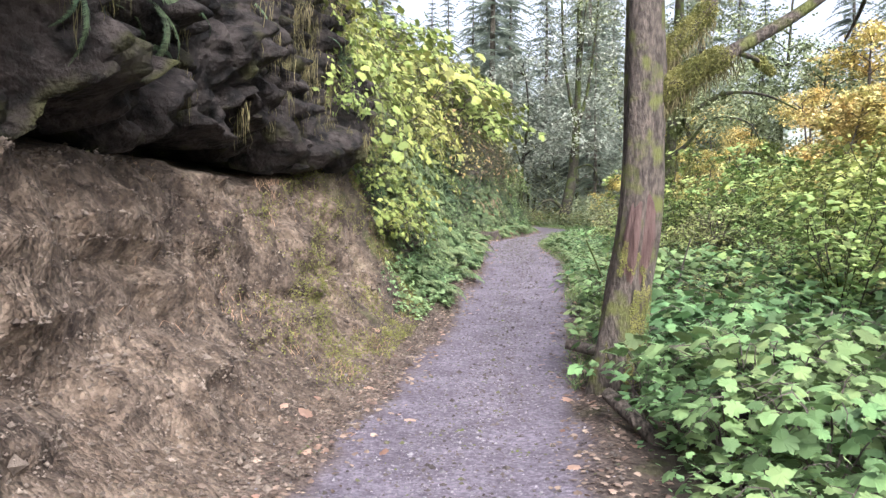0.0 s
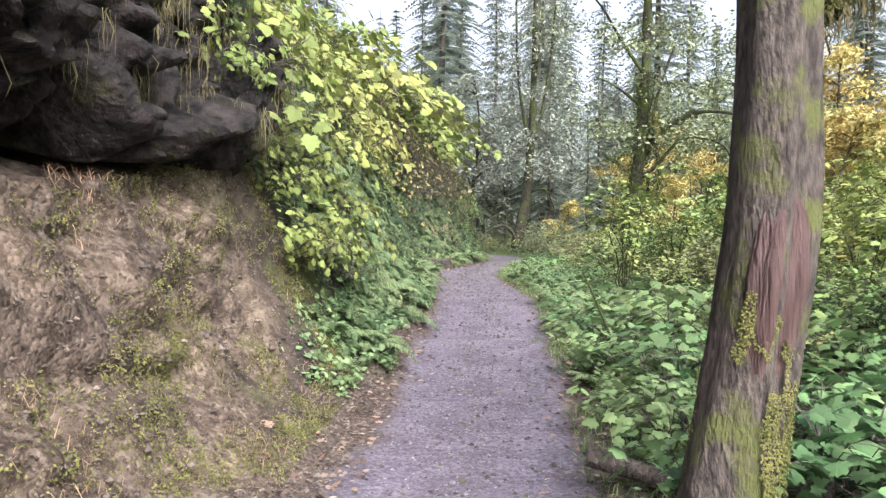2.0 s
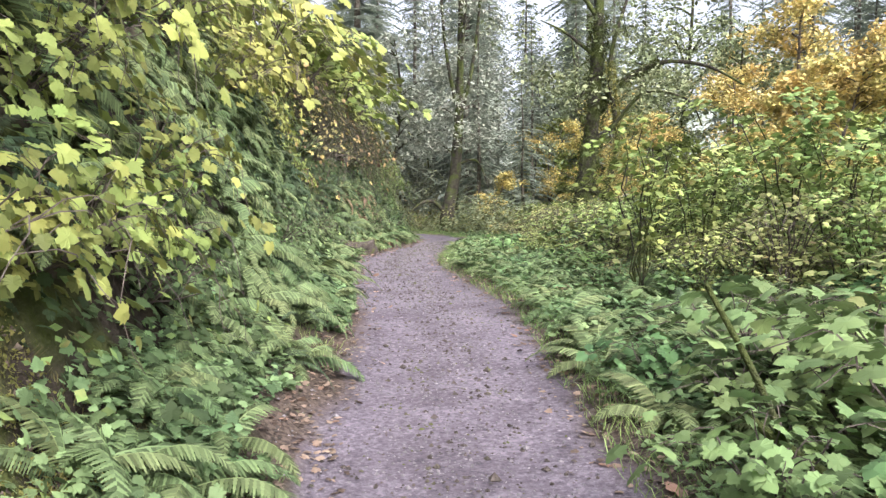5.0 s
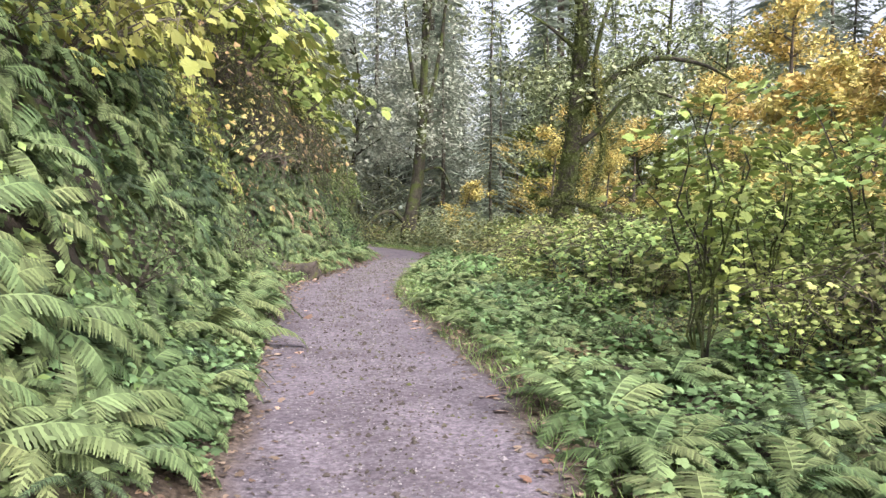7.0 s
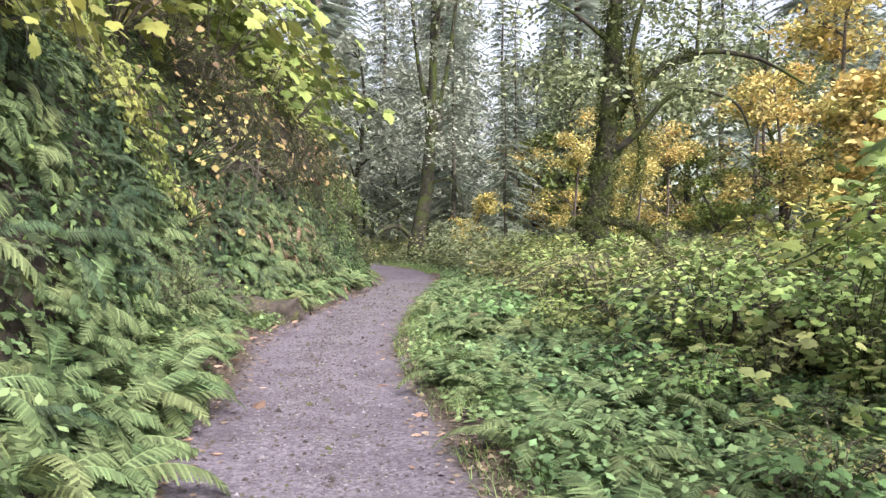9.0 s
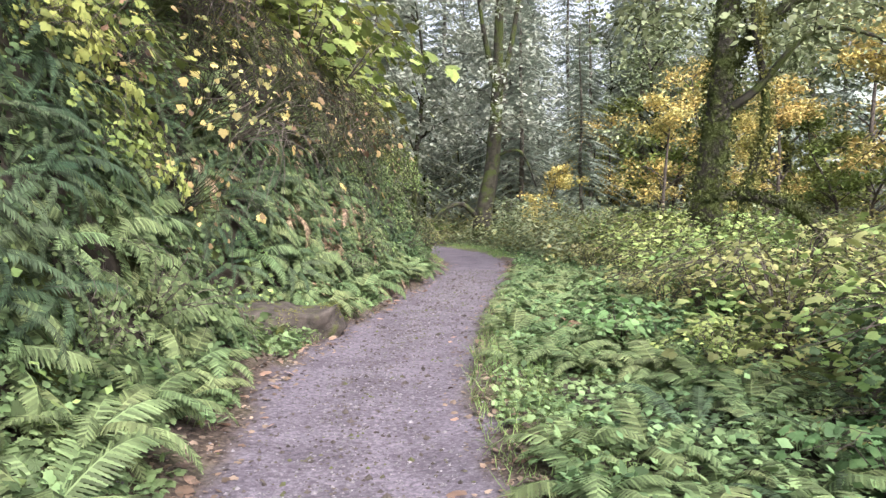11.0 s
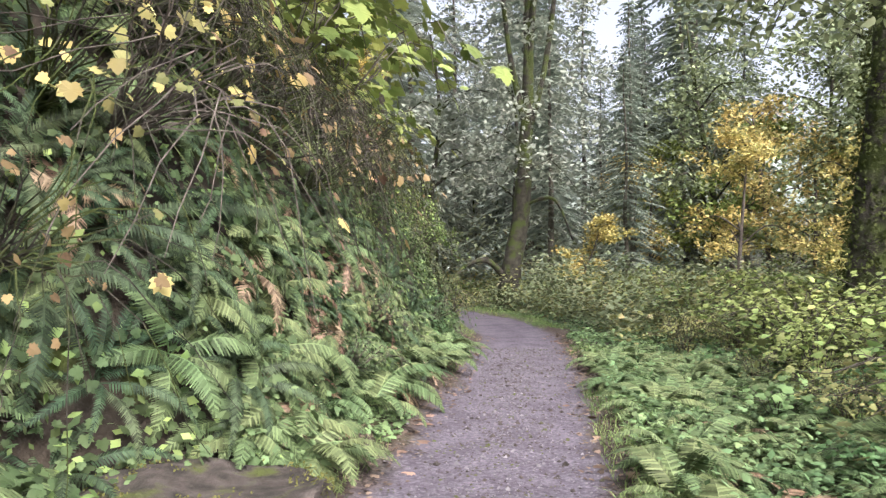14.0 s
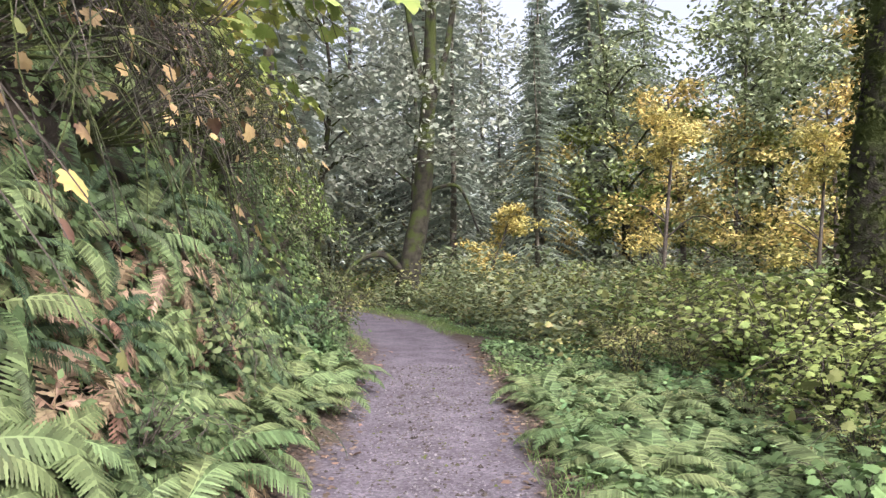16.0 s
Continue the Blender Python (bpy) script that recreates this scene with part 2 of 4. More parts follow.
def blended_ground(m):
    """Lays gravel and bare dirt over the forest soil by the sheet's zone attribute."""
    n, l = m.node_tree.nodes, m.node_tree.links
    bsdf = n["Principled BSDF"]
    soil = bsdf.inputs["Base Color"].links[0].from_socket
    zone = n.new("ShaderNodeAttribute")
    zone.attribute_name = "zone"
    sep = n.new("ShaderNodeSeparateColor")
    l.new(zone.outputs["Color"], sep.inputs["Color"])
    geo = n.new("ShaderNodeNewGeometry")

    def speckle(scale, detail, lo, hi, c1, c2):
        t = n.new("ShaderNodeTexNoise")
        t.inputs["Scale"].default_value = scale
        t.inputs["Detail"].default_value = detail
        l.new(geo.outputs["Position"], t.inputs["Vector"])
        r = n.new("ShaderNodeValToRGB")
        r.color_ramp.elements[0].position, r.color_ramp.elements[1].position = lo, hi
        r.color_ramp.elements[0].color, r.color_ramp.elements[1].color = (*c1, 1), (*c2, 1)
        l.new(t.outputs["Fac"], r.inputs["Fac"])
        return r.outputs["Color"], t.outputs["Fac"]

    def mix(fac, a, b, kind="MIX"):
        x = n.new("ShaderNodeMixRGB")
        x.blend_type = kind
        if isinstance(fac, float):
            x.inputs["Fac"].default_value = fac
        else:
            l.new(fac, x.inputs["Fac"])
        l.new(a, x.inputs["Color1"])
        l.new(b, x.inputs["Color2"])
        return x.outputs["Color"]

    def cells(scale, lo, hi):
        """Stones or crumbs: a random shade for each cell, dark in the joints, and their relief."""
        t = n.new("ShaderNodeTexVoronoi")
        t.inputs["Scale"].default_value = scale
        l.new(geo.outputs["Position"], t.inputs["Vector"])
        one = n.new("ShaderNodeSeparateColor")
        l.new(t.outputs["Color"], one.inputs["Color"])
        r = n.new("ShaderNodeMapRange")
        r.inputs["To Min"].default_value, r.inputs["To Max"].default_value = lo, hi
        l.new(one.outputs["Red"], r.inputs["Value"])
        return r.outputs["Result"], t.outputs["Distance"]

    g1, _ = speckle(26, 7, 0.35, 0.65, (0.112, 0.101, 0.121), (0.2, 0.181, 0.212))
    g2, _ = speckle(2.2, 9, 0.36, 0.62, (0.62, 0.58, 0.58), (1.05, 1.0, 1.0))
    grit, gdist = cells(60, 0.72, 1.22)
    gravel = mix(0.85, mix(0.8, g1, g2, "MULTIPLY"), grit, "MULTIPLY")
    d1, _ = speckle(1.7, 9, 0.32, 0.68, (0.075, 0.057, 0.043), (0.23, 0.176, 0.126))
    d2, dfac = speckle(8, 10, 0.4, 0.58, (0.42, 0.39, 0.36), (1, 1, 1))
    crumb, cdist = cells(34, 0.5, 1.3)
    dirt = mix(0.8, mix(0.85, d1, d2, "MULTIPLY"), crumb, "MULTIPLY")
    lump = n.new("ShaderNodeBump")
    lump.inputs["Strength"].default_value = 0.9
    lump.inputs["Distance"].default_value = 0.014
    l.new(dfac, lump.inputs["Height"])
    pebbled = n.new("ShaderNodeBump")
    pebbled.inputs["Strength"].default_value = 0.55
    pebbled.inputs["Distance"].default_value = 0.008
    pebbled.invert = True
    l.new(gdist, pebbled.inputs["Height"])
    l.new(lump.outputs["Normal"], pebbled.inputs["Normal"])
    crumbs = n.new("ShaderNodeBump")
    crumbs.inputs["Distance"].default_value = 0.012
    crumbs.invert = True
    l.new(sep.outputs["Green"], crumbs.inputs["Strength"])
    l.new(cdist, crumbs.inputs["Height"])
    l.new(pebbled.outputs["Normal"], crumbs.inputs["Normal"])
    l.new(crumbs.outputs["Normal"], n["Bump"].inputs["Normal"])
    l1, _ = speckle(30, 5, 0.4, 0.6, (0.05, 0.035, 0.028), (0.14, 0.108, 0.085))
    c = mix(sep.outputs["Green"], soil, dirt)
    c = mix(sep.outputs["Blue"], c, l1)
    c = mix(sep.outputs["Red"], c, gravel)
    l.new(c, bsdf.inputs["Base Color"])


blended_ground(ground_mat)


def build_ground():
    ys = np.concatenate([[-300, -150, -80, -45], np.arange(-28, -3, 0.8), np.arange(-3, 12, 0.055), np.arange(12, 33, 0.075), np.arange(33, 60, 0.4), [64, 70, 80, 100, 140, 220, 400, 800]])
    us = np.concatenate([[-400, -200, -100, -60, -40, -28, -20, -15, -11, -8, -6.5, -5.5], np.arange(-4.8, -0.5, 0.045), np.arange(-0.5, 1.5, 0.055), np.arange(1.5, 6, 0.2), [7, 8, 10, 12, 15, 20, 26, 34, 45, 60, 90, 140, 220, 400]])
    Y, U = np.meshgrid(ys, us, indexing="ij")
    X = mid(Y) + U
    Z = height(X, Y)
    clod = dirt_share(Y) * step(1.1, 1.9, -U) * (1 - step(3.0, 3.4, -U))
    X = X + clod * (0.2 * vnoise(Y * 1.1, Z * 1.8, 3) + 0.2 * np.abs(vnoise(Y * 1.7 + Z, Z * 3.6, 6)) - 0.12 * np.abs(vnoise(Y * 4.3, Z * 6.5, 2)) + 0.045 * np.abs(vnoise(Y * 8, Z * 9, 8)) - 0.04)
    me = mesh_of("ground", np.stack([X, Y, Z], -1).reshape(-1, 3), grid_faces(len(ys), len(us))[:, ::-1], ground_mat, True)
    near_bank = (Y > 0.5) & (Y < 11) & (U < -0.85) & (U > -2.5)
    zone = np.zeros((Y.size, 4), np.float32)
    jag = 0.11 * vnoise(X * 1.7, Y * 1.7, 8) + 0.05 * vnoise(X * 6, Y * 6, 3)
    red = 1 - step(0.7, 0.92, np.abs(U) + jag)
    d = dirt_share(Y + 0.8 * vnoise(X * 1.2, Y * 1.2, 2))
    green = d * step(0.8, 1.0, -U + jag) * (1 - step(3.0, 3.4, -U)) * (1 - 0.75 * step(0.1, 0.45, vnoise(X * 1.8, Y * 1.8, 6)) * step(7, 9.5, Y))
    blue = (1 - step(0.95, 1.35, np.abs(U) + jag)) * step(0.5, 0.75, np.abs(U) + jag) * 0.8
    zone[:, 0], zone[:, 1], zone[:, 2], zone[:, 3] = red.ravel(), green.ravel(), blue.ravel(), 1
    at = me.attributes.new("zone", "FLOAT_COLOR", "POINT")
    at.data.foreach_set("color", zone.ravel())
    tagged(new("ground", me), "grey gravel trail between a brown dirt bank and mossy forest soil", "ground", kind="structure")
    return np.stack([X, Y, Z], -1)[near_bank]


BANK = build_ground()

# ---- overhanging rock above the dirt bank ----
PU = np.array([-3.9, -3.2, -2.6, -2.25, -2.1, -2.15, -2.3, -2.55, -3.1, -4.2])
PZ = np.array([2.05, 2.22, 2.2, 2.35, 2.75, 3.3, 4.0, 4.9, 6.1, 7.4])


def build_rock():
    ny, nt = 420, 210
    ys = np.linspace(-4, 12.0, ny)
    tt = np.linspace(0, 1, nt) ** 0.9 * (len(PU) - 1)
    pu, pz = np.interp(tt, np.arange(len(PU)), PU), np.interp(tt, np.arange(len(PZ)), PZ)
    k = np.ones(13) / 13
    pu = np.convolve(np.pad(pu, 6, mode="edge"), k, "valid")
    pz = np.convolve(np.pad(pz, 6, mode="edge"), k, "valid")
    Y = np.repeat(ys[:, None], nt, 1)
    U, Z = np.repeat(pu[None], ny, 0), np.repeat(pz[None], ny, 0)
    end = step(10.3, 12.0, Y)
    lip = 0.0 - 0.13 * np.maximum(0, 7 - Y) / 3
    X = mid(Y) * 0.85 + U - 1.9 * end + 0.1
    Z = Z + lip * (1 - step(3, 6, Z)) - 0.35 * end * (1 - step(2, 3, Z))
    face = step(2.05, 2.4, Z) * 0.8 + 0.2
    lump = np.abs(vnoise(Y * 0.75, Z * 0.95, 1.5)) * 0.75 + np.abs(vnoise(Y * 1.9, Z * 2.0, 4)) * 0.36 + np.abs(vnoise(Y * 4.5, Z * 3.6, 9)) * 0.34 + np.abs(vnoise(Y * 9.5, Z * 7, X * 4)) * 0.18 + vnoise(Y * 20, Z * 18, X * 9) * 0.035
    hollow = step(0.15, 0.5, vnoise(Y * 0.9 + 4, Z * 1.1, 7)) * 0.3 * step(5, 7, Y) + step(0.2, 0.45, vnoise(Y * 2.3, Z * 2.6, 3)) * 0.22
    X = X + (lump - 0.54 - hollow) * face + 0.14 * (1 - step(4.5, 7.5, Y)) * face
    Z = Z - (np.abs(vnoise(Y * 1.4, 3.1)) * 0.42 + 0.16 * vnoise(Y * 4, 2, 2) - 0.12) * (1 - step(2.3, 3.2, Z)) * step(0.02, 0.3, tt / 9)[None]
    Y2 = Y + 0.16 * vnoise(X * 2, Z * 2, Y * 2)
    me = mesh_of("rock_overhang", np.stack([X, Y2, Z], -1).reshape(-1, 3), grid_faces(ny, nt), M_rock, True)
    tagged(new("rock_overhang", me), "dark wet overhanging rock with moss above a dirt bank", "rock", kind="structure")
    return X, Y2, Z


ROCK = build_rock()


# ---- shapes for stems and leaves ----
def tube(points, radii, sides=8, rough=0.0, seed=0.0):
    p, r = np.asarray(points, float), np.asarray(radii, float)
    n = len(p)
    tan = np.gradient(p, axis=0)
    tan /= np.linalg.norm(tan, axis=1)[:, None] + 1e-9
    ref = np.where(np.abs(tan[:, 2:3]) > 0.95, np.array([[1.0, 0, 0]]), np.array([[0, 0, 1.0]]))
    ref = np.repeat(ref[:1], n, 0) if np.abs(tan[:, 2]).max() < 0.95 or np.abs(tan[:, 2]).min() > 0.7 else ref
    a = np.cross(tan, ref)
    a /= np.linalg.norm(a, axis=1)[:, None] + 1e-9
    b = np.cross(tan, a)
    th = np.linspace(0, 2 * np.pi, sides, endpoint=False)
    rr = r[:, None] * np.ones(sides)[None]
    if rough:
        rr = rr * (1 + rough * vnoise(np.cos(th)[None] * 2.5 + seed, np.sin(th)[None] * 2.5, (p[:, 2] * 0.7)[:, None]) + rough * 0.5 * vnoise(np.cos(th)[None] * 8 + seed, np.sin(th)[None] * 8, (p[:, 2] * 2.2)[:, None]))
    v = p[:, None] + rr[..., None] * (np.cos(th)[None, :, None] * a[:, None] + np.sin(th)[None, :, None] * b[:, None])
    v = np.concatenate([v.reshape(-1, 3), p[-1:]])
    i = np.arange(n - 1)[:, None] * sides
    j = np.arange(sides)[None]
    q = np.stack([i + j, i + (j + 1) % sides, i + sides + (j + 1) % sides, i + sides + j], -1).reshape(-1, 4)
    e = (n - 1) * sides
    cap = [(e + k, e + (k + 1) % sides, n * sides) for k in range(sides)]
    return v, [tuple(x) for x in q.tolist()] + cap


def spline(points, n):
    """Points on a smooth curve through the given ones."""
    p = np.asarray(points, float)
    t = np.linspace(0, len(p) - 1, n)
    i = np.clip(t.astype(int), 0, len(p) - 2)
    f = (t - i)[:, None]
    p0, p1, p2, p3 = p[np.maximum(i - 1, 0)], p[i], p[i + 1], p[np.minimum(i + 2, len(p) - 1)]
    return 0.5 * (2 * p1 + (p2 - p0) * f + (2 * p0 - 5 * p1 + 4 * p2 - p3) * f ** 2 + (3 * p1 - p0 - 3 * p2 + p3) * f ** 3)


def merged(pieces):
    v, f, o = [], [], 0
    for pv, pf in pieces:
        v.append(np.asarray(pv))
        f += [tuple(o + i for i in face) for face in pf]
        o += len(pv)
    return np.concatenate(v), f


HALF = [(0.2, -0.12), (0.42, -0.05), (0.38, 0.08), (0.6, 0.24), (0.46, 0.36), (0.56, 0.58), (0.33, 0.56), (0.24, 0.76)]
LOBES = np.array([(0, 0), *HALF, (0, 1.0), *[(-a, b) for a, b in HALF[::-1]]])
SIMPLE = np.array([(0, 0), (0.22, 0.3), (0.26, 0.55), (0, 1.0), (-0.26, 0.55), (-0.22, 0.3)])


DIAMOND = np.array([(0, 0), (0.3, 0.5), (0, 1.0), (-0.3, 0.5)])


def leaves(pos, normal, direction, size, lobed=True, rng=None):
    """Flat-ish cupped leaves: arrays of base points, facing, pointing and size."""
    out = LOBES if lobed is True else DIAMOND if lobed == 2 else SIMPLE
    k = len(out)
    pos, normal, direction = np.asarray(pos), np.asarray(normal), np.asarray(direction)
    n = len(pos)
    side = np.cross(direction, normal)
    side /= np.linalg.norm(side, axis=1)[:, None] + 1e-9
    d = np.cross(normal, side)
    d /= np.linalg.norm(d, axis=1)[:, None] + 1e-9
    shape = np.concatenate([out, [[0, 0.4]]])
    droop = -0.35 * (shape[:, 0] ** 2) - 0.18 * (shape[:, 1] - 0.4) ** 2
    s = np.asarray(size)[:, None, None]
    v = pos[:, None] + s * (shape[None, :, :1] * side[:, None] + shape[None, :, 1:] * d[:, None] + droop[None, :, None] * normal[:, None])
    base = np.arange(n)[:, None, None] * (k + 1)
    ring = np.arange(k)
    tri = np.stack([ring, (ring + 1) % k, np.full(k, k)], -1)
    return v.reshape(-1, 3), (base + tri[None]).reshape(-1, 3)


def unit(a):
    return a / (np.linalg.norm(a, axis=-1, keepdims=True) + 1e-9)


def frond_mesh(name, mat, length, width, pairs, rise, fall, lace, seed):
    """An arching fern frond from the origin along +x, with its pinnae in pairs."""
    rng = np.random.default_rng(seed)
    curve = lambda s: np.stack([length * (s - 0.12 * s ** 2), 0.04 * length * np.sin(3 * s + seed), length * (rise * s - fall * s ** 2.2)], -1)
    verts, faces = [], []
    s = np.linspace(0.1, 0.985, pairs)
    c = curve(s)
    t = unit(curve(s + 0.01) - c)
    for k in range(pairs):
        w = width * (np.sin(np.pi * min(1, 0.16 + 0.84 * s[k]) ** 0.8) ** 0.7 + 0.03)
        for sd in (-1, 1):
            out = unit(np.array([0.45, sd, -0.25 + 0.1 * rng.normal()]) @ np.eye(3) + 0.4 * t[k] * 0.6)
            w2 = w * rng.uniform(0.85, 1.08)
            half = length / pairs * 0.46
            b = len(verts)
            if lace:
                steps = 2 * lace
                for j in range(steps):
                    a0 = j / steps
                    reach = half * (1.25 if j % 2 else 0.7) * (1 - a0) ** 0.6 + 0.0015
                    q = c[k] + out * w2 * a0 + np.array([0, 0, -0.15 * w2 * a0 * a0])
                    verts += [q + t[k] * reach + out * 0.006 * (j % 2), q - t[k] * reach + out * 0.006 * (j % 2)]
                    if j:
                        e = b + 2 * j
                        faces += [(e - 2, e, e + 1, e - 1)]
            else:
                tip = c[k] + out * w2 + np.array([0, 0, -0.12 * w2])
                m1 = c[k] + out * w2 * 0.45
                verts += [c[k] - t[k] * half * 0.8, c[k] + t[k] * half * 0.8, m1 + t[k] * half * 0.75, tip, m1 - t[k] * half * 0.75]
                faces += [(b, b + 1, b + 2, b + 4), (b + 4, b + 2, b + 3)]
    stem = tube(curve(np.linspace(0, 1, 9)), np.linspace(0.006, 0.0015, 9), 3)
    v, f = merged([(np.array(verts), faces), stem])
    return mesh_of(name, v, f, mat)


FRONDS = {
    "sword": [frond_mesh("frond", M_fern, 0.95, 0.08, 46, 0.75, 0.75, 0, i) for i in range(4)],
    "lady": [frond_mesh("frond", M_lady, 0.75, 0.15, 34, 0.8, 0.75, 4, 10 + i) for i in range(4)],
    "dry": [frond_mesh("frond", M_dryfern, 0.7, 0.13, 26, 0.6, 0.95, 3, 20 + i) for i in range(3)],
}


def fern(kind, at, size, lean, seed, label, group, count=10):
    """A fern: a rosette of arching fronds round one crown, leaning out of the slope."""
    rng = np.random.default_rng(seed)
    ob = thing({"sword": "sword_fern", "lady": "lady_fern", "dry": "withered_fern"}[kind], label, "fern", group)
    ob.matrix_basis = Matrix.Translation(at) @ lean
    for k in range(count):
        a = 360 * k / count + rng.uniform(-16, 16)
        s = size * rng.uniform(0.7, 1.1)
        m = pose(0, 0, 0, rng.uniform(-12, 12), rng.uniform(-22, 14), a) @ Matrix.Scale(s, 4)
        part("frond", FRONDS[kind][rng.integers(len(FRONDS[kind]))], ob, m=m)
    return ob


def out_lean(x, y, amount):
    """A tilt towards the trail where the bank is steep."""
    e = 0.25
    gx = (height(x + e, y) - height(x - e, y)) / (2 * e)
    gy = (height(x, y + e) - height(x, y - e)) / (2 * e)
    nrm = Vector((-float(gx) * amount, -float(gy) * amount, 1)).normalized()
    return Vector((0, 0, 1)).rotation_difference(nrm).to_matrix().to_4x4()


def shrub_meshes(leafmat, n_stems, tall, spread, n_leaf, leaf, lobed, seed, arch=0.4, stemmat=M_twig, low=0.25):
    """Stems and foliage of a shrub standing on the origin."""
    rng = np.random.default_rng(seed)
    stems, pos, nor, dirs, sizes = [], [], [], [], []
    for k in range(n_stems):
        a = 2 * np.pi * (k + rng.uniform(0, 0.8)) / n_stems
        r, h = spread * rng.uniform(0.35, 1.0), tall * rng.uniform(0.65, 1.0)
        d = np.array([np.cos(a), np.sin(a), 0])
        pts = spline([(0, 0, 0), d * r * 0.25 + (0, 0, h * 0.5), d * r * 0.7 + (0, 0, h * (1 - 0.15 * arch)), d * r * (1 + arch) + (0, 0, h * (1 - 0.5 * arch))], 12)
        pts[1:] += rng.normal(0, 0.015 * tall, (11, 3))
        stems.append(tube(pts, np.linspace(0.012, 0.003, 12) * (0.55 + 0.25 * tall), 3))
        for j in range(n_leaf // n_stems):
            i = rng.uniform(low, 1) * 10.99
            p = pts[int(i)] * (1 - i % 1) + pts[int(i) + 1] * (i % 1)
            o = unit(np.array([rng.normal(), rng.normal(), rng.uniform(-0.3, 0.7)]) + 0.5 * d)
            ln = leaf * rng.uniform(0.4, 1.6) + 0.05 * spread
            q = p + o * ln
            if j % 8 == 0:
                stems.append(tube(np.array([p, (p + q) / 2 + (0, 0, 0.01), q]), [0.003, 0.0025, 0.0015], 3))
            pos.append(q)
            nor.append(unit(np.array([rng.normal(0, 0.45), rng.normal(0, 0.45), 1.0]) + 0.35 * d))
            dirs.append(unit(o + np.array([0, 0, -0.5]) + rng.normal(0, 0.4, 3)))
            sizes.append(leaf * rng.uniform(0.55, 1.25))
    sv, sf = merged(stems)
    lv, lf = leaves(np.array(pos), np.array(nor), np.array(dirs), np.array(sizes), lobed)
    return mesh_of("branchwork", sv, sf, stemmat), mesh_of("foliage", lv, lf, leafmat)


def shrub(name, meshes, label, category, group, m):
    ob = thing(name, label, category, group)
    ob.matrix_basis = m
    tagged(part("branchwork", meshes[0], ob), kind="stuff")
    part("foliage", meshes[1], ob)
    return ob


# ---- trees ----
def tree(name, label, base, stems, bark, leafmat, leaf_n, leaf_size, crown_points, seed, lobed=False, sides=10, rough=0.15, twig_mat=None):
    """A tree: stems are (points, first radius, last radius) in world metres; leaf clumps hang round the crown points (x, y, z, radius)."""
    rng = np.random.default_rng(seed)
    ob = thing(name, label, "tree", "", base)
    b = np.array(base)
    for k, (pts, r0, r1) in enumerate(stems):
        n = max(8, 6 * len(pts))
        p = spline(pts, n) - b
        rad = r0 + (r1 - r0) * np.linspace(0, 1, n) ** 0.8
        if k == 0:
            rad = rad * (1 + 0.45 * np.exp(-np.linspace(0, 1, n) * 22))
        part("trunk" if k == 0 else "limb", mesh_of("trunk" if k == 0 else "limb", *tube(p, rad, sides if k == 0 else 7, rough, seed + k), bark, True), ob)
    if len(crown_points):
        pos, dirs, nor = [], [], []
        twigs = []
        for cxp, cyp, czp, cr in crown_points:
            c0 = np.array([cxp, cyp, czp]) - b
            m = max(3, int(leaf_n * cr))
            o = unit(rng.normal(size=(m, 3))) * (rng.uniform(0, 1, (m, 1)) ** 0.5) * cr * np.array([1, 1, 0.55])
            pos.append(c0 + o)
            for q in range(3):
                e = unit(rng.normal(size=3)) * cr * 0.9
                twigs.append(tube(np.array([c0 - e * 0.2, c0 + e * 0.4 + (0, 0, 0.05 * cr), c0 + e]), [0.012, 0.008, 0.003], 3))
        pos = np.concatenate(pos)
        m = len(pos)
        nor = unit(rng.normal(0, 0.6, (m, 3)) + np.array([0, 0, 1]))
        dirs = unit(rng.normal(0, 1, (m, 3)) + np.array([0, 0, -0.4]))
        v, f = leaves(pos, nor, dirs, leaf_size * rng.uniform(0.6, 1.4, m), lobed)
        crown = part("crown", mesh_of("crown", v, f, leafmat), ob)
        tv, tf = merged(twigs)
        tagged(part("branchwork", mesh_of("branchwork", tv, tf, twig_mat or bark), crown), kind="stuff")
    return ob


def strands(name, roots, length, mat, seed, per=8, wide=0.012):
    """Hanging moss: narrow tapering strips below the root points."""
    rng = np.random.default_rng(seed)
    v, f = [], []
    for r in roots:
        for k in range(per):
            p = np.array(r) + rng.normal(0, 0.035, 3)
            ln = length * rng.uniform(0.3, 1.2)
            a = rng.uniform(0, np.pi)
            s = np.array([np.cos(a), np.sin(a), 0]) * wide
            w = rng.normal(0, 0.03, 3)
            b = len(v)
            v += [p - s, p + s, p + s * 0.8 + w + (0, 0, -ln * 0.5), p - s * 0.8 + w + (0, 0, -ln * 0.5), p + w * 0.5 + (0, 0, -ln)]
            f += [(b, b + 1, b + 2, b + 3), (b + 3, b + 2, b + 4)]
    return mesh_of(name, np.array(v), f, mat)


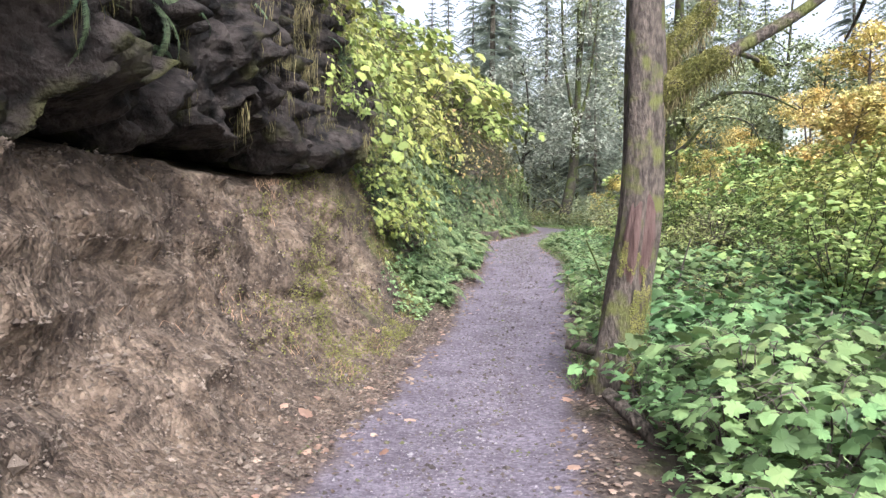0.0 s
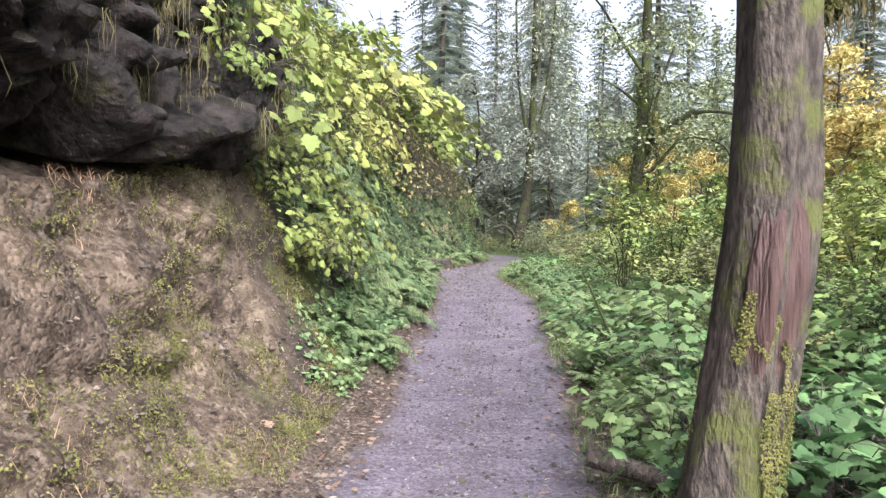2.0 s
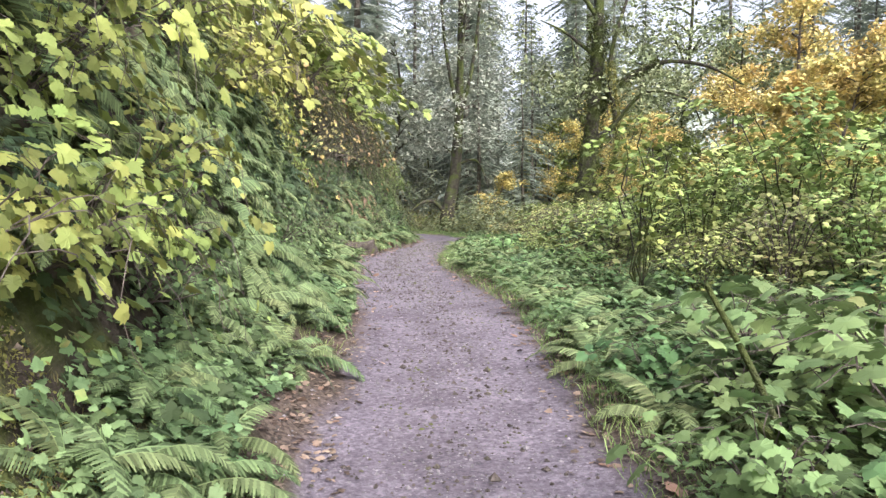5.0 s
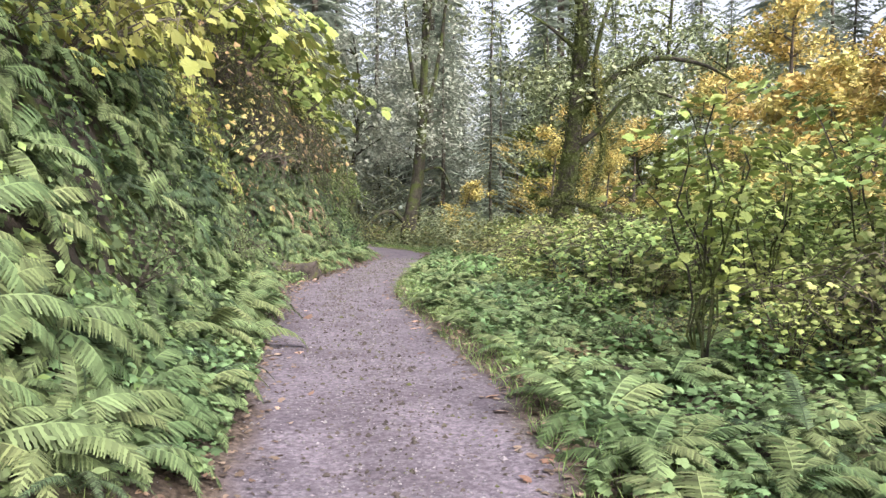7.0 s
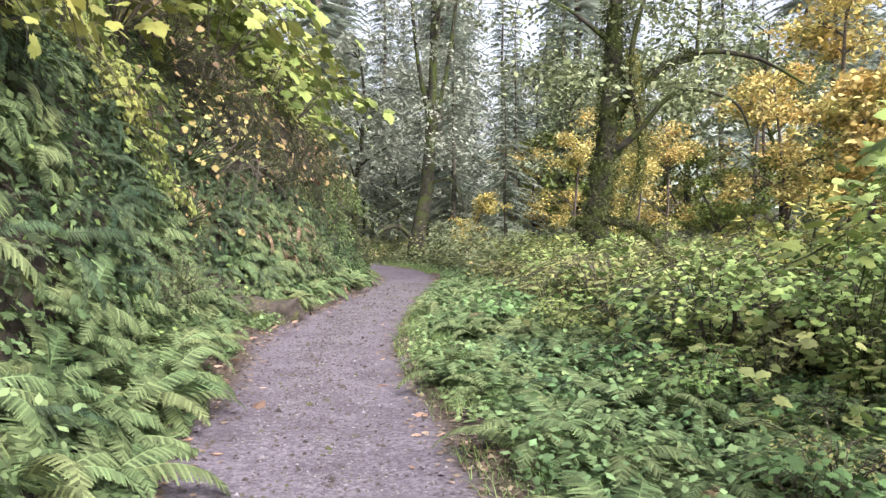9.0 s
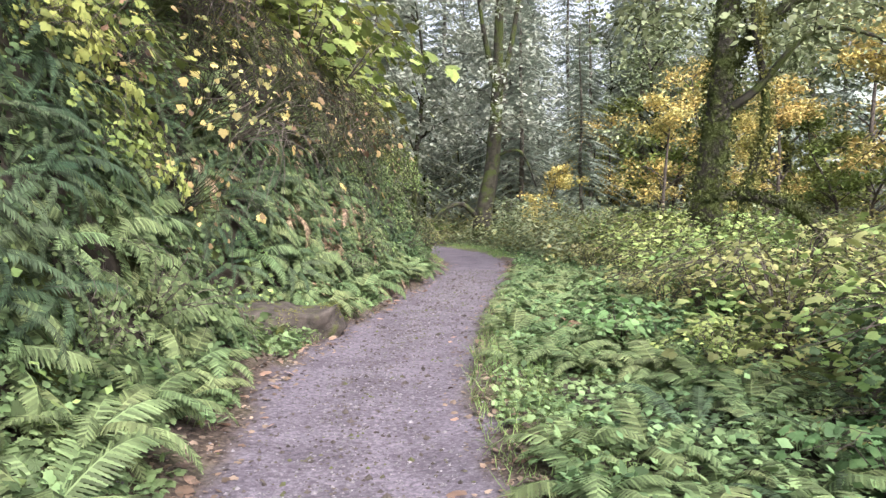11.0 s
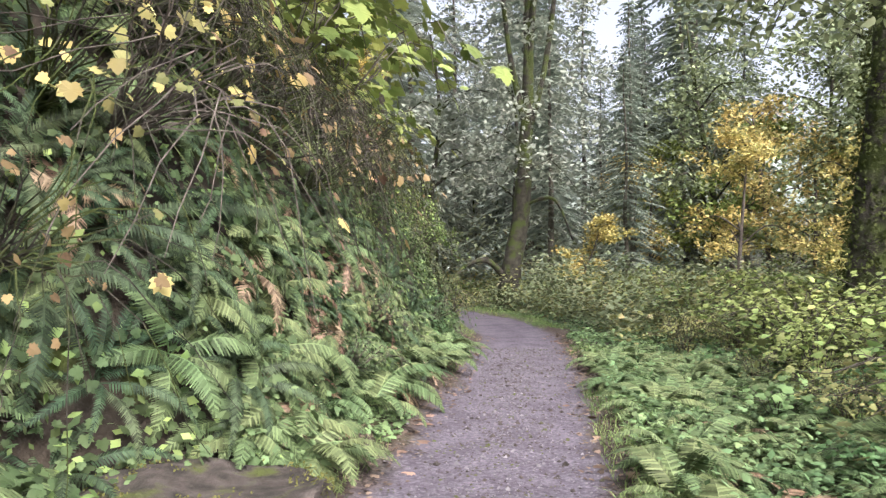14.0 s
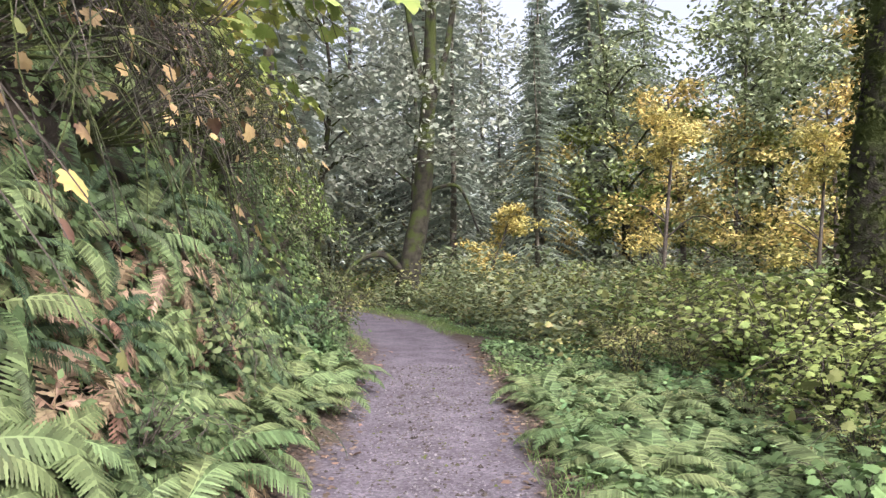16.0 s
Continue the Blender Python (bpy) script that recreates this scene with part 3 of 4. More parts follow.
near = tree("mossy_maple_tree", "mossy brown maple trunk with a bare red scar beside the trail", (1.47, 6.33, 0.02),
            [([(1.45, 6.33, -0.15), (1.5, 6.33, 0.3), (1.57, 6.33, 0.9), (1.655, 6.3, 1.6), (1.70, 6.3, 2.6), (1.70, 6.3, 3.4), (1.75, 6.35, 5.5), (1.6, 6.4, 9)], 0.215, 0.13),
             ([(1.72, 6.3, 2.55), (2.0, 6.25, 2.7), (2.4, 6.2, 2.92), (2.85, 6.1, 3.18), (3.35, 6.0, 3.5), (4.4, 6.0, 3.9)], 0.085, 0.03),
             ([(1.72, 6.3, 2.8), (1.95, 6.4, 3.0), (2.3, 6.5, 3.35), (2.6, 6.5, 4.1)], 0.075, 0.03),
             ([(3.35, 6.0, 3.5), (3.7, 6.6, 3.45), (3.75, 7.0, 3.2)], 0.035, 0.012),
             ([(2.4, 6.2, 2.92), (2.9, 6.9, 3.0), (3.6, 8.2, 3.15)], 0.03, 0.012)],
            M_bark, M_bush, 60, 0.07, [(2.0, 6.6, 7.5, 1.6), (0.8, 6.2, 8.5, 1.5), (3.0, 6.5, 7.8, 1.6), (3.6, 6.1, 5.2, 0.6)], 3, sides=28, rough=0.2)

dark = tree("dark_mossy_tree", "dark leaning maple tree with mossy drooping limbs", (8.8, 30, 1.0),
            [([(8.75, 30, 0.9), (8.8, 30, 1.8), (8.9, 30, 2.8), (9.25, 30, 5.2), (9.4, 30, 8), (9.45, 30, 12), (9.35, 30, 16)], 0.34, 0.12),
             ([(9.25, 30, 5.0), (9.95, 29.8, 5.9), (11.15, 29.5, 6.6), (12.55, 29.2, 6.5), (13.75, 29, 5.9)], 0.14, 0.03),
             ([(9.15, 30, 4.2), (9.65, 29.6, 4.6), (10.55, 29.2, 5.6), (11.85, 29, 5.4), (12.35, 29, 4.6)], 0.1, 0.02),
             ([(9.35, 29.9, 1.0), (9.5, 29.7, 2.6), (9.85, 29.6, 4.2), (9.55, 29.5, 6.5), (10.25, 29.4, 9)], 0.12, 0.05),
             ([(9.4, 30, 8), (8.55, 29.8, 9), (7.55, 29.6, 10.4), (6.75, 29.5, 11)], 0.1, 0.02),
             ([(9.35, 30, 6.8), (8.45, 30.3, 7.6), (7.65, 30.4, 8.0)], 0.08, 0.02)],
            M_darkbark, M_shade, 150, 0.15,
            [(9.6 + (1.2 + 0.9 * (i % 4)) * math.cos(i * 2.4), 29.6 + 2.2 * math.sin(i * 1.7), 5.6 + (i % 11) * 0.95, 0.9 + 0.3 * (i % 3)) for i in range(46)], 5, sides=18, rough=0.25)

far = tree("grey_green_tree", "tall grey-green tree with upright mossy limbs at the trail bend", (7.6, 46, 1.2),
           [([(7.45, 46, 1.0), (7.65, 46, 2.5), (8.05, 46, 5), (8.25, 46, 8), (8.35, 46, 12), (8.45, 46, 18)], 0.42, 0.12),
            ([(8.15, 46, 7), (8.85, 46, 9.5), (9.35, 46, 13), (9.65, 46, 17)], 0.16, 0.05),
            ([(8.2, 46, 7.5), (7.65, 46, 10), (7.35, 46, 13), (7.25, 46, 17)], 0.14, 0.05),
            ([(8.25, 46, 9), (8.45, 45.6, 12), (8.75, 45.4, 16)], 0.12, 0.04),
            ([(7.55, 46, 2.2), (6.75, 45.8, 2.9), (5.95, 45.6, 2.7), (5.45, 45.4, 2.2)], 0.14, 0.04),
            ([(8.05, 46, 4.8), (9.05, 45.6, 5.0), (9.65, 45.4, 3.6)], 0.08, 0.03)],
           M_darkbark, M_hazeleaf, 170, 0.19,
           [(8.4 + 2.1 * math.cos(i * 2.4), 46 + 1.6 * math.sin(i * 2.4), 5.5 + i * 0.33, 0.9 + 0.35 * (i % 3)) for i in range(44)], 7, sides=14, rough=0.2)


# ---- background woods ----
def conifer_meshes(tall, seed):
    """A fir: straight trunk and drooping boughs set with needle sprays."""
    rng = np.random.default_rng(seed)
    trunk = tube(np.stack([0.1 * np.sin(np.arange(14)), 0 * np.arange(14), np.linspace(-0.5, tall, 14)], -1), np.linspace(0.3, 0.03, 14) * tall / 26, 8)
    v, f = [], []
    z = tall * rng.uniform(0.03, 0.1)
    while z < tall * 0.98:
        reach = (1 - z / tall) ** 0.75 * tall * 0.17 + 0.25
        for a in rng.uniform(0, 2 * np.pi, 6):
            r = reach * rng.uniform(0.5, 1.15)
            d = np.array([np.cos(a), np.sin(a), 0])
            s = np.array([-d[1], d[0], 0])
            n = max(4, int(r * 4.5))
            for t in np.linspace(0.12, 1, n):
                c = np.array([0, 0, z]) + d * r * t + np.array([0, 0, r * (0.12 * t - 0.5 * t * t)])
                w = 0.42 * r ** 0.5 * (1.15 - t) + 0.1
                for sd in (-1, 1):
                    tip = c + sd * s * w * rng.uniform(0.6, 1.2) + d * w * 0.5 + np.array([0, 0, -0.4 * w * rng.uniform(0.3, 1.4)])
                    b = len(v)
                    v += [c - d * 0.09, c + d * 0.09, tip + d * 0.03, (c + tip) / 2 - d * 0.1]
                    f += [(b, b + 1, b + 2, b + 3)]
        z += tall * rng.uniform(0.014, 0.024)
    return mesh_of("trunk", *trunk, M_greybark, True), mesh_of("boughs", np.array(v), f, M_hazeneedle)


def broadleaf_meshes(tall, leafmat, n_leaf, leaf, seed, bark, lean=0.5, wide=0.32):
    """A slender woodland tree: forked stems and loose leaf clumps with gaps."""
    rng = np.random.default_rng(seed)
    woods, clumps = [], []
    top = np.array([lean * rng.normal(), lean * rng.normal(), tall])
    main = spline([(0, 0, -0.3), (rng.normal(0, 0.15), rng.normal(0, 0.15), tall * 0.35), top * 0.7 + rng.normal(0, 0.2, 3), top], 16)
    woods.append(tube(main, np.linspace(0.016, 0.003, 16) * tall, 8, 0.15, seed))
    for k in range(16):
        i = rng.integers(4, 15)
        a = rng.uniform(0, 2 * np.pi)
        r = tall * wide * rng.uniform(0.4, 1.1) * (1.25 - i / 16)
        d = np.array([np.cos(a), np.sin(a), 0])
        p = spline([main[i], main[i] + d * r * 0.5 + (0, 0, r * 0.35), main[i] + d * r + (0, 0, r * rng.uniform(0.0, 0.6))], 8)
        woods.append(tube(p, np.linspace(0.005, 0.0015, 8) * tall, 5))
        clumps += [p[5], p[7], p[6] + rng.normal(0, 0.06 * tall, 3)]
    clumps += [main[13], main[15]]
    pos = []
    for c in clumps:
        m = n_leaf // len(clumps)
        pos.append(c + unit(rng.normal(size=(m, 3))) * rng.uniform(0, 1, (m, 1)) ** 0.6 * tall * 0.075 * np.array([1.3, 1.3, 0.7]))
    pos = np.concatenate(pos)
    m = len(pos)
    lv, lf = leaves(pos, unit(rng.normal(0, 0.6, (m, 3)) + (0, 0, 1)), unit(rng.normal(0, 1, (m, 3)) + (0, 0, -0.4)), leaf * rng.uniform(0.6, 1.4, m), 2)
    wv, wf = merged(woods[1:])
    return mesh_of("trunk", *woods[0], bark, True), mesh_of("crown", lv, lf, leafmat), mesh_of("branchwork", wv, wf, bark, True)


def stand(name, meshes, label, group, x, y, turn, scale):
    ob = thing(name, label, "tree", group)
    ob.matrix_basis = pose(x, y, float(height(x, y)), 0, 0, turn) @ Matrix.Scale(scale, 4)
    part("trunk", meshes[0], ob)
    crown = part("crown", meshes[1], ob)
    if len(meshes) > 2:
        tagged(part("branchwork", meshes[2], crown), kind="stuff")


rng = np.random.default_rng(11)
FIRS = [conifer_meshes(h, 40 + h) for h in (22, 27, 32)]
placed = []
for k in range(400):
    if len(placed) >= 58:
        break
    y = rng.uniform(48, 130) if k % 3 else rng.uniform(-25, 60)
    x = mid(y) + (rng.uniform(-30, 45) if k % 3 else (rng.choice([-1, 1]) * rng.uniform(19, 45)))
    if y < 70 and abs(x - mid(y)) < 4 or any((x - p) ** 2 + (y - q) ** 2 < 14 for p, q in placed):
        continue
    bearing = math.degrees(math.atan2(x - 1.5, y - 10))
    if 13.5 < bearing < 16.5 and y > 20 or 20.5 < bearing < 22.5:
        continue
    placed.append((x, y))
    stand("fir_tree", FIRS[rng.integers(3)], "tall fir tree on the wooded slope, paled grey-green for haze", "firs in the background", x, y, rng.uniform(0, 360), rng.uniform(0.75, 1.15))

for k in range(300):
    if len(placed) >= 80:
        break
    y = rng.uniform(55, 115)
    x = mid(y) + rng.uniform(8, 60)
    bearing = math.degrees(math.atan2(x - 1.8, y - 14))
    if any((x - p) ** 2 + (y - q) ** 2 < 9 for p, q in placed) or 14 < bearing < 16:
        continue
    placed.append((x, y))
    stand("fir_tree", FIRS[rng.integers(3)], "tall fir tree on the wooded slope, paled grey-green for haze", "firs in the background", x, y, rng.uniform(0, 360), rng.uniform(0.85, 1.25))

GREYS = [broadleaf_meshes(h, M_hazeleaf, 3200, 0.24, 60 + h, M_darkbark) for h in (7, 10, 13)]
for k in range(28):
    y = rng.uniform(52, 86)
    x = mid(y) + rng.choice([-1, 1]) * rng.uniform(2.5, 24)
    stand("woodland_tree", GREYS[k % 3], "slender tree in the woods behind the trail, paled grey-green for haze", "trees in the background", x, y, rng.uniform(0, 360), rng.uniform(0.7, 1.2))
LEAFY = [broadleaf_meshes(h, M_shade, 3400, 0.19, 70 + h, M_darkbark, 0.6, 0.42) for h in (9, 12)]
for k, (x, y) in enumerate(((16, 40), (15.5, 47), (20, 38), (21, 46), (25, 42), (18, 53), (18.5, 44))):
    stand("leafy_tree", LEAFY[k % 2], "green leafy maple tree among the bushes", "green maples", x, y, 77 * k, 0.8 + 0.12 * (k % 4))
for k, (x, y, s) in enumerate(((11.2, 44.5, 0.4), (12.8, 48, 0.45), (10.2, 50, 0.42), (4.2, 52, 0.4))):
    stand("fir_tree", FIRS[k % 3], "young fir with boughs down to the ground, paled grey-green for haze", "firs in the background", x, y, 50 * k, s)
GOLDS = [broadleaf_meshes(h, mt, 3400, 0.18, 80 + h, M_twig, 0.6, 0.4) for h, mt in ((5, M_yellow), (6, M_maple), (8, M_yellow))]
for k in range(44):
    y = rng.uniform(7, 56)
    x = mid(y) + rng.uniform(8.5, 20) + max(0, 14 - y) * 0.2
    stand("autumn_maple", GOLDS[k % 3], "small maple tree with thin yellow and orange autumn leaves", "autumn maples", x, y, rng.uniform(0, 360), rng.uniform(0.6, 1.15))
for x, y, s in ((2.6, 49, 0.9), (1.5, 43, 0.7), (9.5, 44, 0.6), (14, 36, 0.6), (16, 32.5, 0.75), (18, 36, 0.8), (12.2, 34.5, 0.45), (12, 39, 0.6), (17, 29, 0.7)):
    stand("autumn_maple", GOLDS[0 if y > 40 else 2], "small maple tree with thin yellow and orange autumn leaves", "autumn maples", x, y, 40 * x, s)

def hazy_glow_hillside():
    """A plain hillside of distant woods, beyond everything else; its mist is painted pale and it glows."""
    a = np.linspace(radians(-60), radians(75), 240)
    z = np.linspace(-6, 1, 2)
    r = 165.0
    ridge = 30 + 10 * vnoise(a * 3, 2) + 3 * vnoise(a * 25, 5) + 2.2 * np.abs(vnoise(a * 140, 8))
    low = np.stack([r * np.sin(a), r * np.cos(a), np.full_like(a, -10)], -1)
    high = np.stack([(r + 40) * np.sin(a), (r + 40) * np.cos(a), ridge], -1)
    m = bpy.data.materials.new("hazy_glow_woods")
    m.use_nodes = True
    n, l = m.node_tree.nodes, m.node_tree.links
    b = n["Principled BSDF"]
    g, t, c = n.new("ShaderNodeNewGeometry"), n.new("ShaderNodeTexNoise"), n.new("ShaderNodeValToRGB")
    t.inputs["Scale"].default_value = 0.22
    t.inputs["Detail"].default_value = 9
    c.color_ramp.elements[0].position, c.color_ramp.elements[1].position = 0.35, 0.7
    # pale ramp colours stand in for mist over the woods
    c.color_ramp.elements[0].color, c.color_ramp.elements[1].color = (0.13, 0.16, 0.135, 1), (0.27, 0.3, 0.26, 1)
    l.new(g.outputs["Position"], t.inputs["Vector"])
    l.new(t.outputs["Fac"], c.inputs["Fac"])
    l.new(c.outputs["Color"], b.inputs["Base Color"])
    # emission adds the brightness of lit haze; the hillside is no lamp
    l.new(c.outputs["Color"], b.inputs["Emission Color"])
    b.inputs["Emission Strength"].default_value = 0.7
    b.inputs["Roughness"].default_value = 1.0
    tagged(new("backdrop", mesh_of("backdrop", np.concatenate([low, high]), grid_faces(2, 240), m, True)), "glowing backdrop of a wooded hillside with painted mist, far behind the trees", "backdrop", kind="structure")


hazy_glow_hillside()

# ---- planted bank and undergrowth ----
THIMBLE = [shrub_meshes(M_thimble, 11, 0.75, 0.55, 165, 0.11, True, 100 + i, low=0.15) for i in range(3)]
MAPLES = [shrub_meshes(M_maple, 9, 1.3, 0.9, 170, 0.13, True, 110 + i, 0.7, low=0.12) for i in range(3)]
BUSHES = [shrub_meshes(mt, 18, tall, 0.8, 900, leaf, lob, 120 + i, 0.55, low=0.05)
          for i, (mt, tall, leaf, lob) in enumerate(((M_bush, 1.0, 0.05, True), (M_darkleaf, 0.85, 0.055, True), (M_olive, 1.15, 0.045, True), (M_bush, 1.3, 0.06, True), (M_olive, 0.9, 0.05, False)))]
DARKS = [shrub_meshes(M_darkleaf, 12, 0.9, 0.7, 300, 0.09, False, 125 + i, 0.5) for i in range(2)]
BROWNS = [shrub_meshes(mt, 34, 1.4, 1.1, 40, leaf, True, 130 + i, 0.9, M_twig if i == 1 else M_darkbark) for i, (mt, leaf) in enumerate(((M_autumn, 0.09), (M_olive, 0.075), (M_autumn, 0.11), (M_yellow, 0.115)))]
BERRIES = [shrub_meshes((M_maple, M_bush, M_olive)[i], 12, 1.5, 0.9, 700, 0.065, True, 140 + i, 0.5, low=0.08) for i in range(3)]
SAPLINGS = [shrub_meshes((M_maple, M_bush, M_bush)[i], 7, 2.3, 1.1, 700, 0.075, True, 160 + i, 0.35, M_darkbark, 0.2) for i in range(3)]


def by_stump(x, y):
    return 22.9 < y < 25.5 and x > 0.62


def put(name, kinds, label, category, group, x, y, size, lean=0.4, lift=0.0):
    m = Matrix.Translation((x, y, float(height(x, y)) - 0.04 + lift)) @ out_lean(x, y, lean) @ pose(0, 0, 0, 0, 0, rng.uniform(0, 360)) @ Matrix.Scale(size, 4)
    shrub(name, kinds[rng.integers(len(kinds))], label, category, group, m)


def bank_spots(n, y0, y1, u0, u1, gap, seed):
    """Random spots with at least the gap between them; u is the distance from the trail's middle, to its far side where positive."""
    r = np.random.default_rng(seed)
    spots = []
    for _ in range(n * 30):
        y, u = r.uniform(y0, y1), r.uniform(u0, u1)
        if len(spots) >= n:
            break
        h = float(np.interp(-u, UG, DG)) if u < 0 else 0
        if all((u - a) ** 2 + (y - b) ** 2 + 0.5 * (h - c) ** 2 > gap * gap for a, b, c in spots):
            spots.append((u, y, h))
    return [(float(mid(y)) + u, y) for u, y, h in spots]


# bank: ferns low and middle, maples above, autumn shrub over the dark part
for i, (x, y) in enumerate(bank_spots(172, 11.2, 33, -3.3, -1.15, 0.32, 1)):
    up = height(x, y) - trail_z(y)
    if y > 25.5 and up > 1.9 and i % 2 or by_stump(x, y):
        continue
    sword = (y > 20 and i % 3 > 0 or i % 4 == 0) and not (up < 0.6 and y > 18)
    fern("sword" if sword else "lady", (x, y, float(height(x, y))), rng.uniform(0.75, 1.1) if y > 17 else rng.uniform(0.5, 0.8), out_lean(x, y, 0.6), i,
         "dark green sword fern growing out of the bank" if sword else "light green lady fern on the bank beside the trail", "ferns on the bank", 10)
for i, (x, y) in enumerate(bank_spots(40, 10.5, 33, -1.75, -1.1, 0.4, 2)):
    if by_stump(x, y):
        continue
    fern("lady", (x, y, float(height(x, y))), rng.uniform(0.55, 0.95), out_lean(x, y, 0.45), 300 + i, "light green lady fern on the bank beside the trail", "ferns on the bank", 9)
for i, (x, y) in enumerate(bank_spots(18, 10.7, 15.5, -2.5, -1.15, 0.3, 16)):
    fern("lady", (x, y, float(height(x, y)) + 0.02), rng.uniform(0.6, 0.95), out_lean(x, y, 0.6), 1300 + i, "light green lady fern on the bank beside the trail", "ferns on the bank", 9)
for i, (x, y) in enumerate(bank_spots(34, 20, 26, -3.0, -1.6, 0.3, 14)):
    if by_stump(x, y):
        continue
    fern("sword" if i % 3 else "lady", (x, y, float(height(x, y)) + 0.03), rng.uniform(0.65, 1.0), out_lean(x, y, 0.6), 900 + i,
         "dark green sword fern growing out of the bank" if i % 3 else "light green lady fern on the bank beside the trail", "ferns on the bank", 9)
for i, (x, y) in enumerate(((0.35, 24.3), (0.5, 24.9), (0.3, 25.4), (0.1, 24.7), (0.75, 25.6), (-0.1, 24.1), (0.95, 25.9), (0.15, 25.0), (-0.2, 25.2), (0.45, 23.6), (0.6, 25.2))):
    fern("sword" if i % 3 else "lady", (x, y, float(height(x, y))), 0.75, out_lean(x, y, 0.4), 1500 + i,
         "dark green sword fern growing behind the low stump" if i % 3 else "light green lady fern growing behind the low stump", "ferns on the bank", 10)
for i, (x, y) in enumerate(bank_spots(60, 24.9, 31, -2.5, -1.15, 0.26, 13)):
    if by_stump(x, y):
        continue
    sort = ("lady", "lady", "sword", "dry")[i % 4]
    fern(sort, (x, y, float(height(x, y)) + 0.05), rng.uniform(0.6, 0.95), out_lean(x, y, 0.55), 800 + i,
         {"lady": "light green lady fern on the bank beside the trail", "sword": "dark green sword fern growing out of the bank", "dry": "withered tan fern drooping from the bank"}[sort], "ferns on the bank", 9)
for i, (x, y) in enumerate(bank_spots(9, 26.3, 30.5, -2.1, -1.5, 0.45, 3)):
    fern("dry", (x, y, float(height(x, y)) + 0.1), rng.uniform(0.8, 1.0), out_lean(x, y, 0.5), 400 + i, "withered tan fern drooping from the bank", "withered ferns", 9)
for x, y in bank_spots(14, 10.4, 13.2, -3.6, -1.85, 0.45, 12) + bank_spots(26, 13, 20, -4.8, -2.5, 0.55, 4):
    put("maple_shrub", MAPLES, "yellow-green maple shrub hanging over the bank", "shrub", "maple shrubs on the bank", x, y, rng.uniform(0.6, 1.0) if height(x, y) - trail_z(y) > 2 else 0.55, 0.55)
for x, y in bank_spots(30, 20, 40, -5.5, -3.3, 0.7, 5):
    put("maple_shrub", MAPLES, "yellow-green maple shrub hanging over the bank", "shrub", "maple shrubs on the bank", x, y, rng.uniform(0.6, 1.0), 0.5)
for x, y in bank_spots(27, 24.6, 32.5, -3.6, -2.45, 0.5, 6):
    put("autumn_shrub", BROWNS, "half-bare shrub with brown twigs and orange leaves on the bank", "shrub", "autumn shrubs on the bank", x, y, rng.uniform(0.7, 1.0), 0.7)
for x, y in bank_spots(34, 12, 46, -4.2, -1.3, 0.8, 7):
    put("leafy_shrub", DARKS, "dark green leafy shrub rooted in the steep bank", "shrub", "dark shrubs on the bank", x, y, rng.uniform(0.5, 0.8), 0.6)
for x, y in bank_spots(40, 32, 47, -5.5, -1.3, 0.6, 8):
    put("leafy_bush", BUSHES, "green and tan leafy bush beside the trail", "bush", "bushes by the trail", x, y, rng.uniform(0.7, 1.1), 0.5)
for x, y in bank_spots(40, -3, 30, -9, -4.4, 0.9, 9):
    put("maple_shrub", MAPLES, "yellow-green maple shrub hanging over the bank", "shrub", "maple shrubs on the bank", x, y, rng.uniform(1.0, 1.6), 0.4)

for x, y in bank_spots(22, 24, 46, -6.5, -3.2, 1.1, 10):
    put("maple_shrub", MAPLES, "yellow-green maple shrub hanging over the bank", "shrub", "maple shrubs on the bank", x, y, rng.uniform(1.5, 2.2), 0.35)

for x, y in bank_spots(9, 19.5, 24.5, -3.8, -2.6, 0.6, 11):
    put("maple_shrub", MAPLES, "yellow-green maple shrub hanging over the bank", "shrub", "maple shrubs on the bank", x, y, rng.uniform(0.5, 0.8), 0.6)

for x, y in bank_spots(4, 21.6, 24.4, -2.75, -2.35, 0.5, 15):
    put("maple_shrub", MAPLES, "yellow-green maple shrub hanging over the bank", "shrub", "maple shrubs on the bank", x, y, rng.uniform(0.4, 0.55), 0.8)

# level side: broad leaves, ferns at the edge, bushes behind
for x, y in bank_spots(110, 1.6, 12.5, 1.15, 6.0, 0.5, 20):
    if (x - 1.47) ** 2 + (y - 6.33) ** 2 > 0.16:
        put("broadleaf_plant", THIMBLE, "bright green broad-leaved plant beside the trail", "plant", "broad-leaved plants", x, y, rng.uniform(0.5, 0.9) if x - mid(y) < 1.6 else rng.uniform(0.85, 1.15), 0.2)
for i, (x, y) in enumerate(bank_spots(96, 9.5, 33, 1.15, 2.9, 0.36, 21)):
    fern("lady", (x, y, float(height(x, y))), rng.uniform(0.6, 0.95), out_lean(x, y, 0.3), 500 + i, "light green lady fern at the trail's edge", "ferns by the trail", 10)
for i, (x, y) in enumerate(bank_spots(58, 11.5, 31, 1.1, 3.2, 0.5, 27)):
    fern("lady" if i % 9 else "dry", (x, y, float(height(x, y))), rng.uniform(0.6, 1.05), out_lean(x, y, 0.3), 1100 + i,
         "light green lady fern at the trail's edge" if i % 9 else "withered tan fern among green ferns", "ferns by the trail", 9)
for i, (x, y) in enumerate(bank_spots(26, 3, 30, 2.0, 5.5, 0.8, 22)):
    fern("sword", (x, y, float(height(x, y))), rng.uniform(0.8, 1.0), out_lean(x, y, 0.3), 600 + i, "dark green sword fern among bushes", "ferns by the trail", 10)
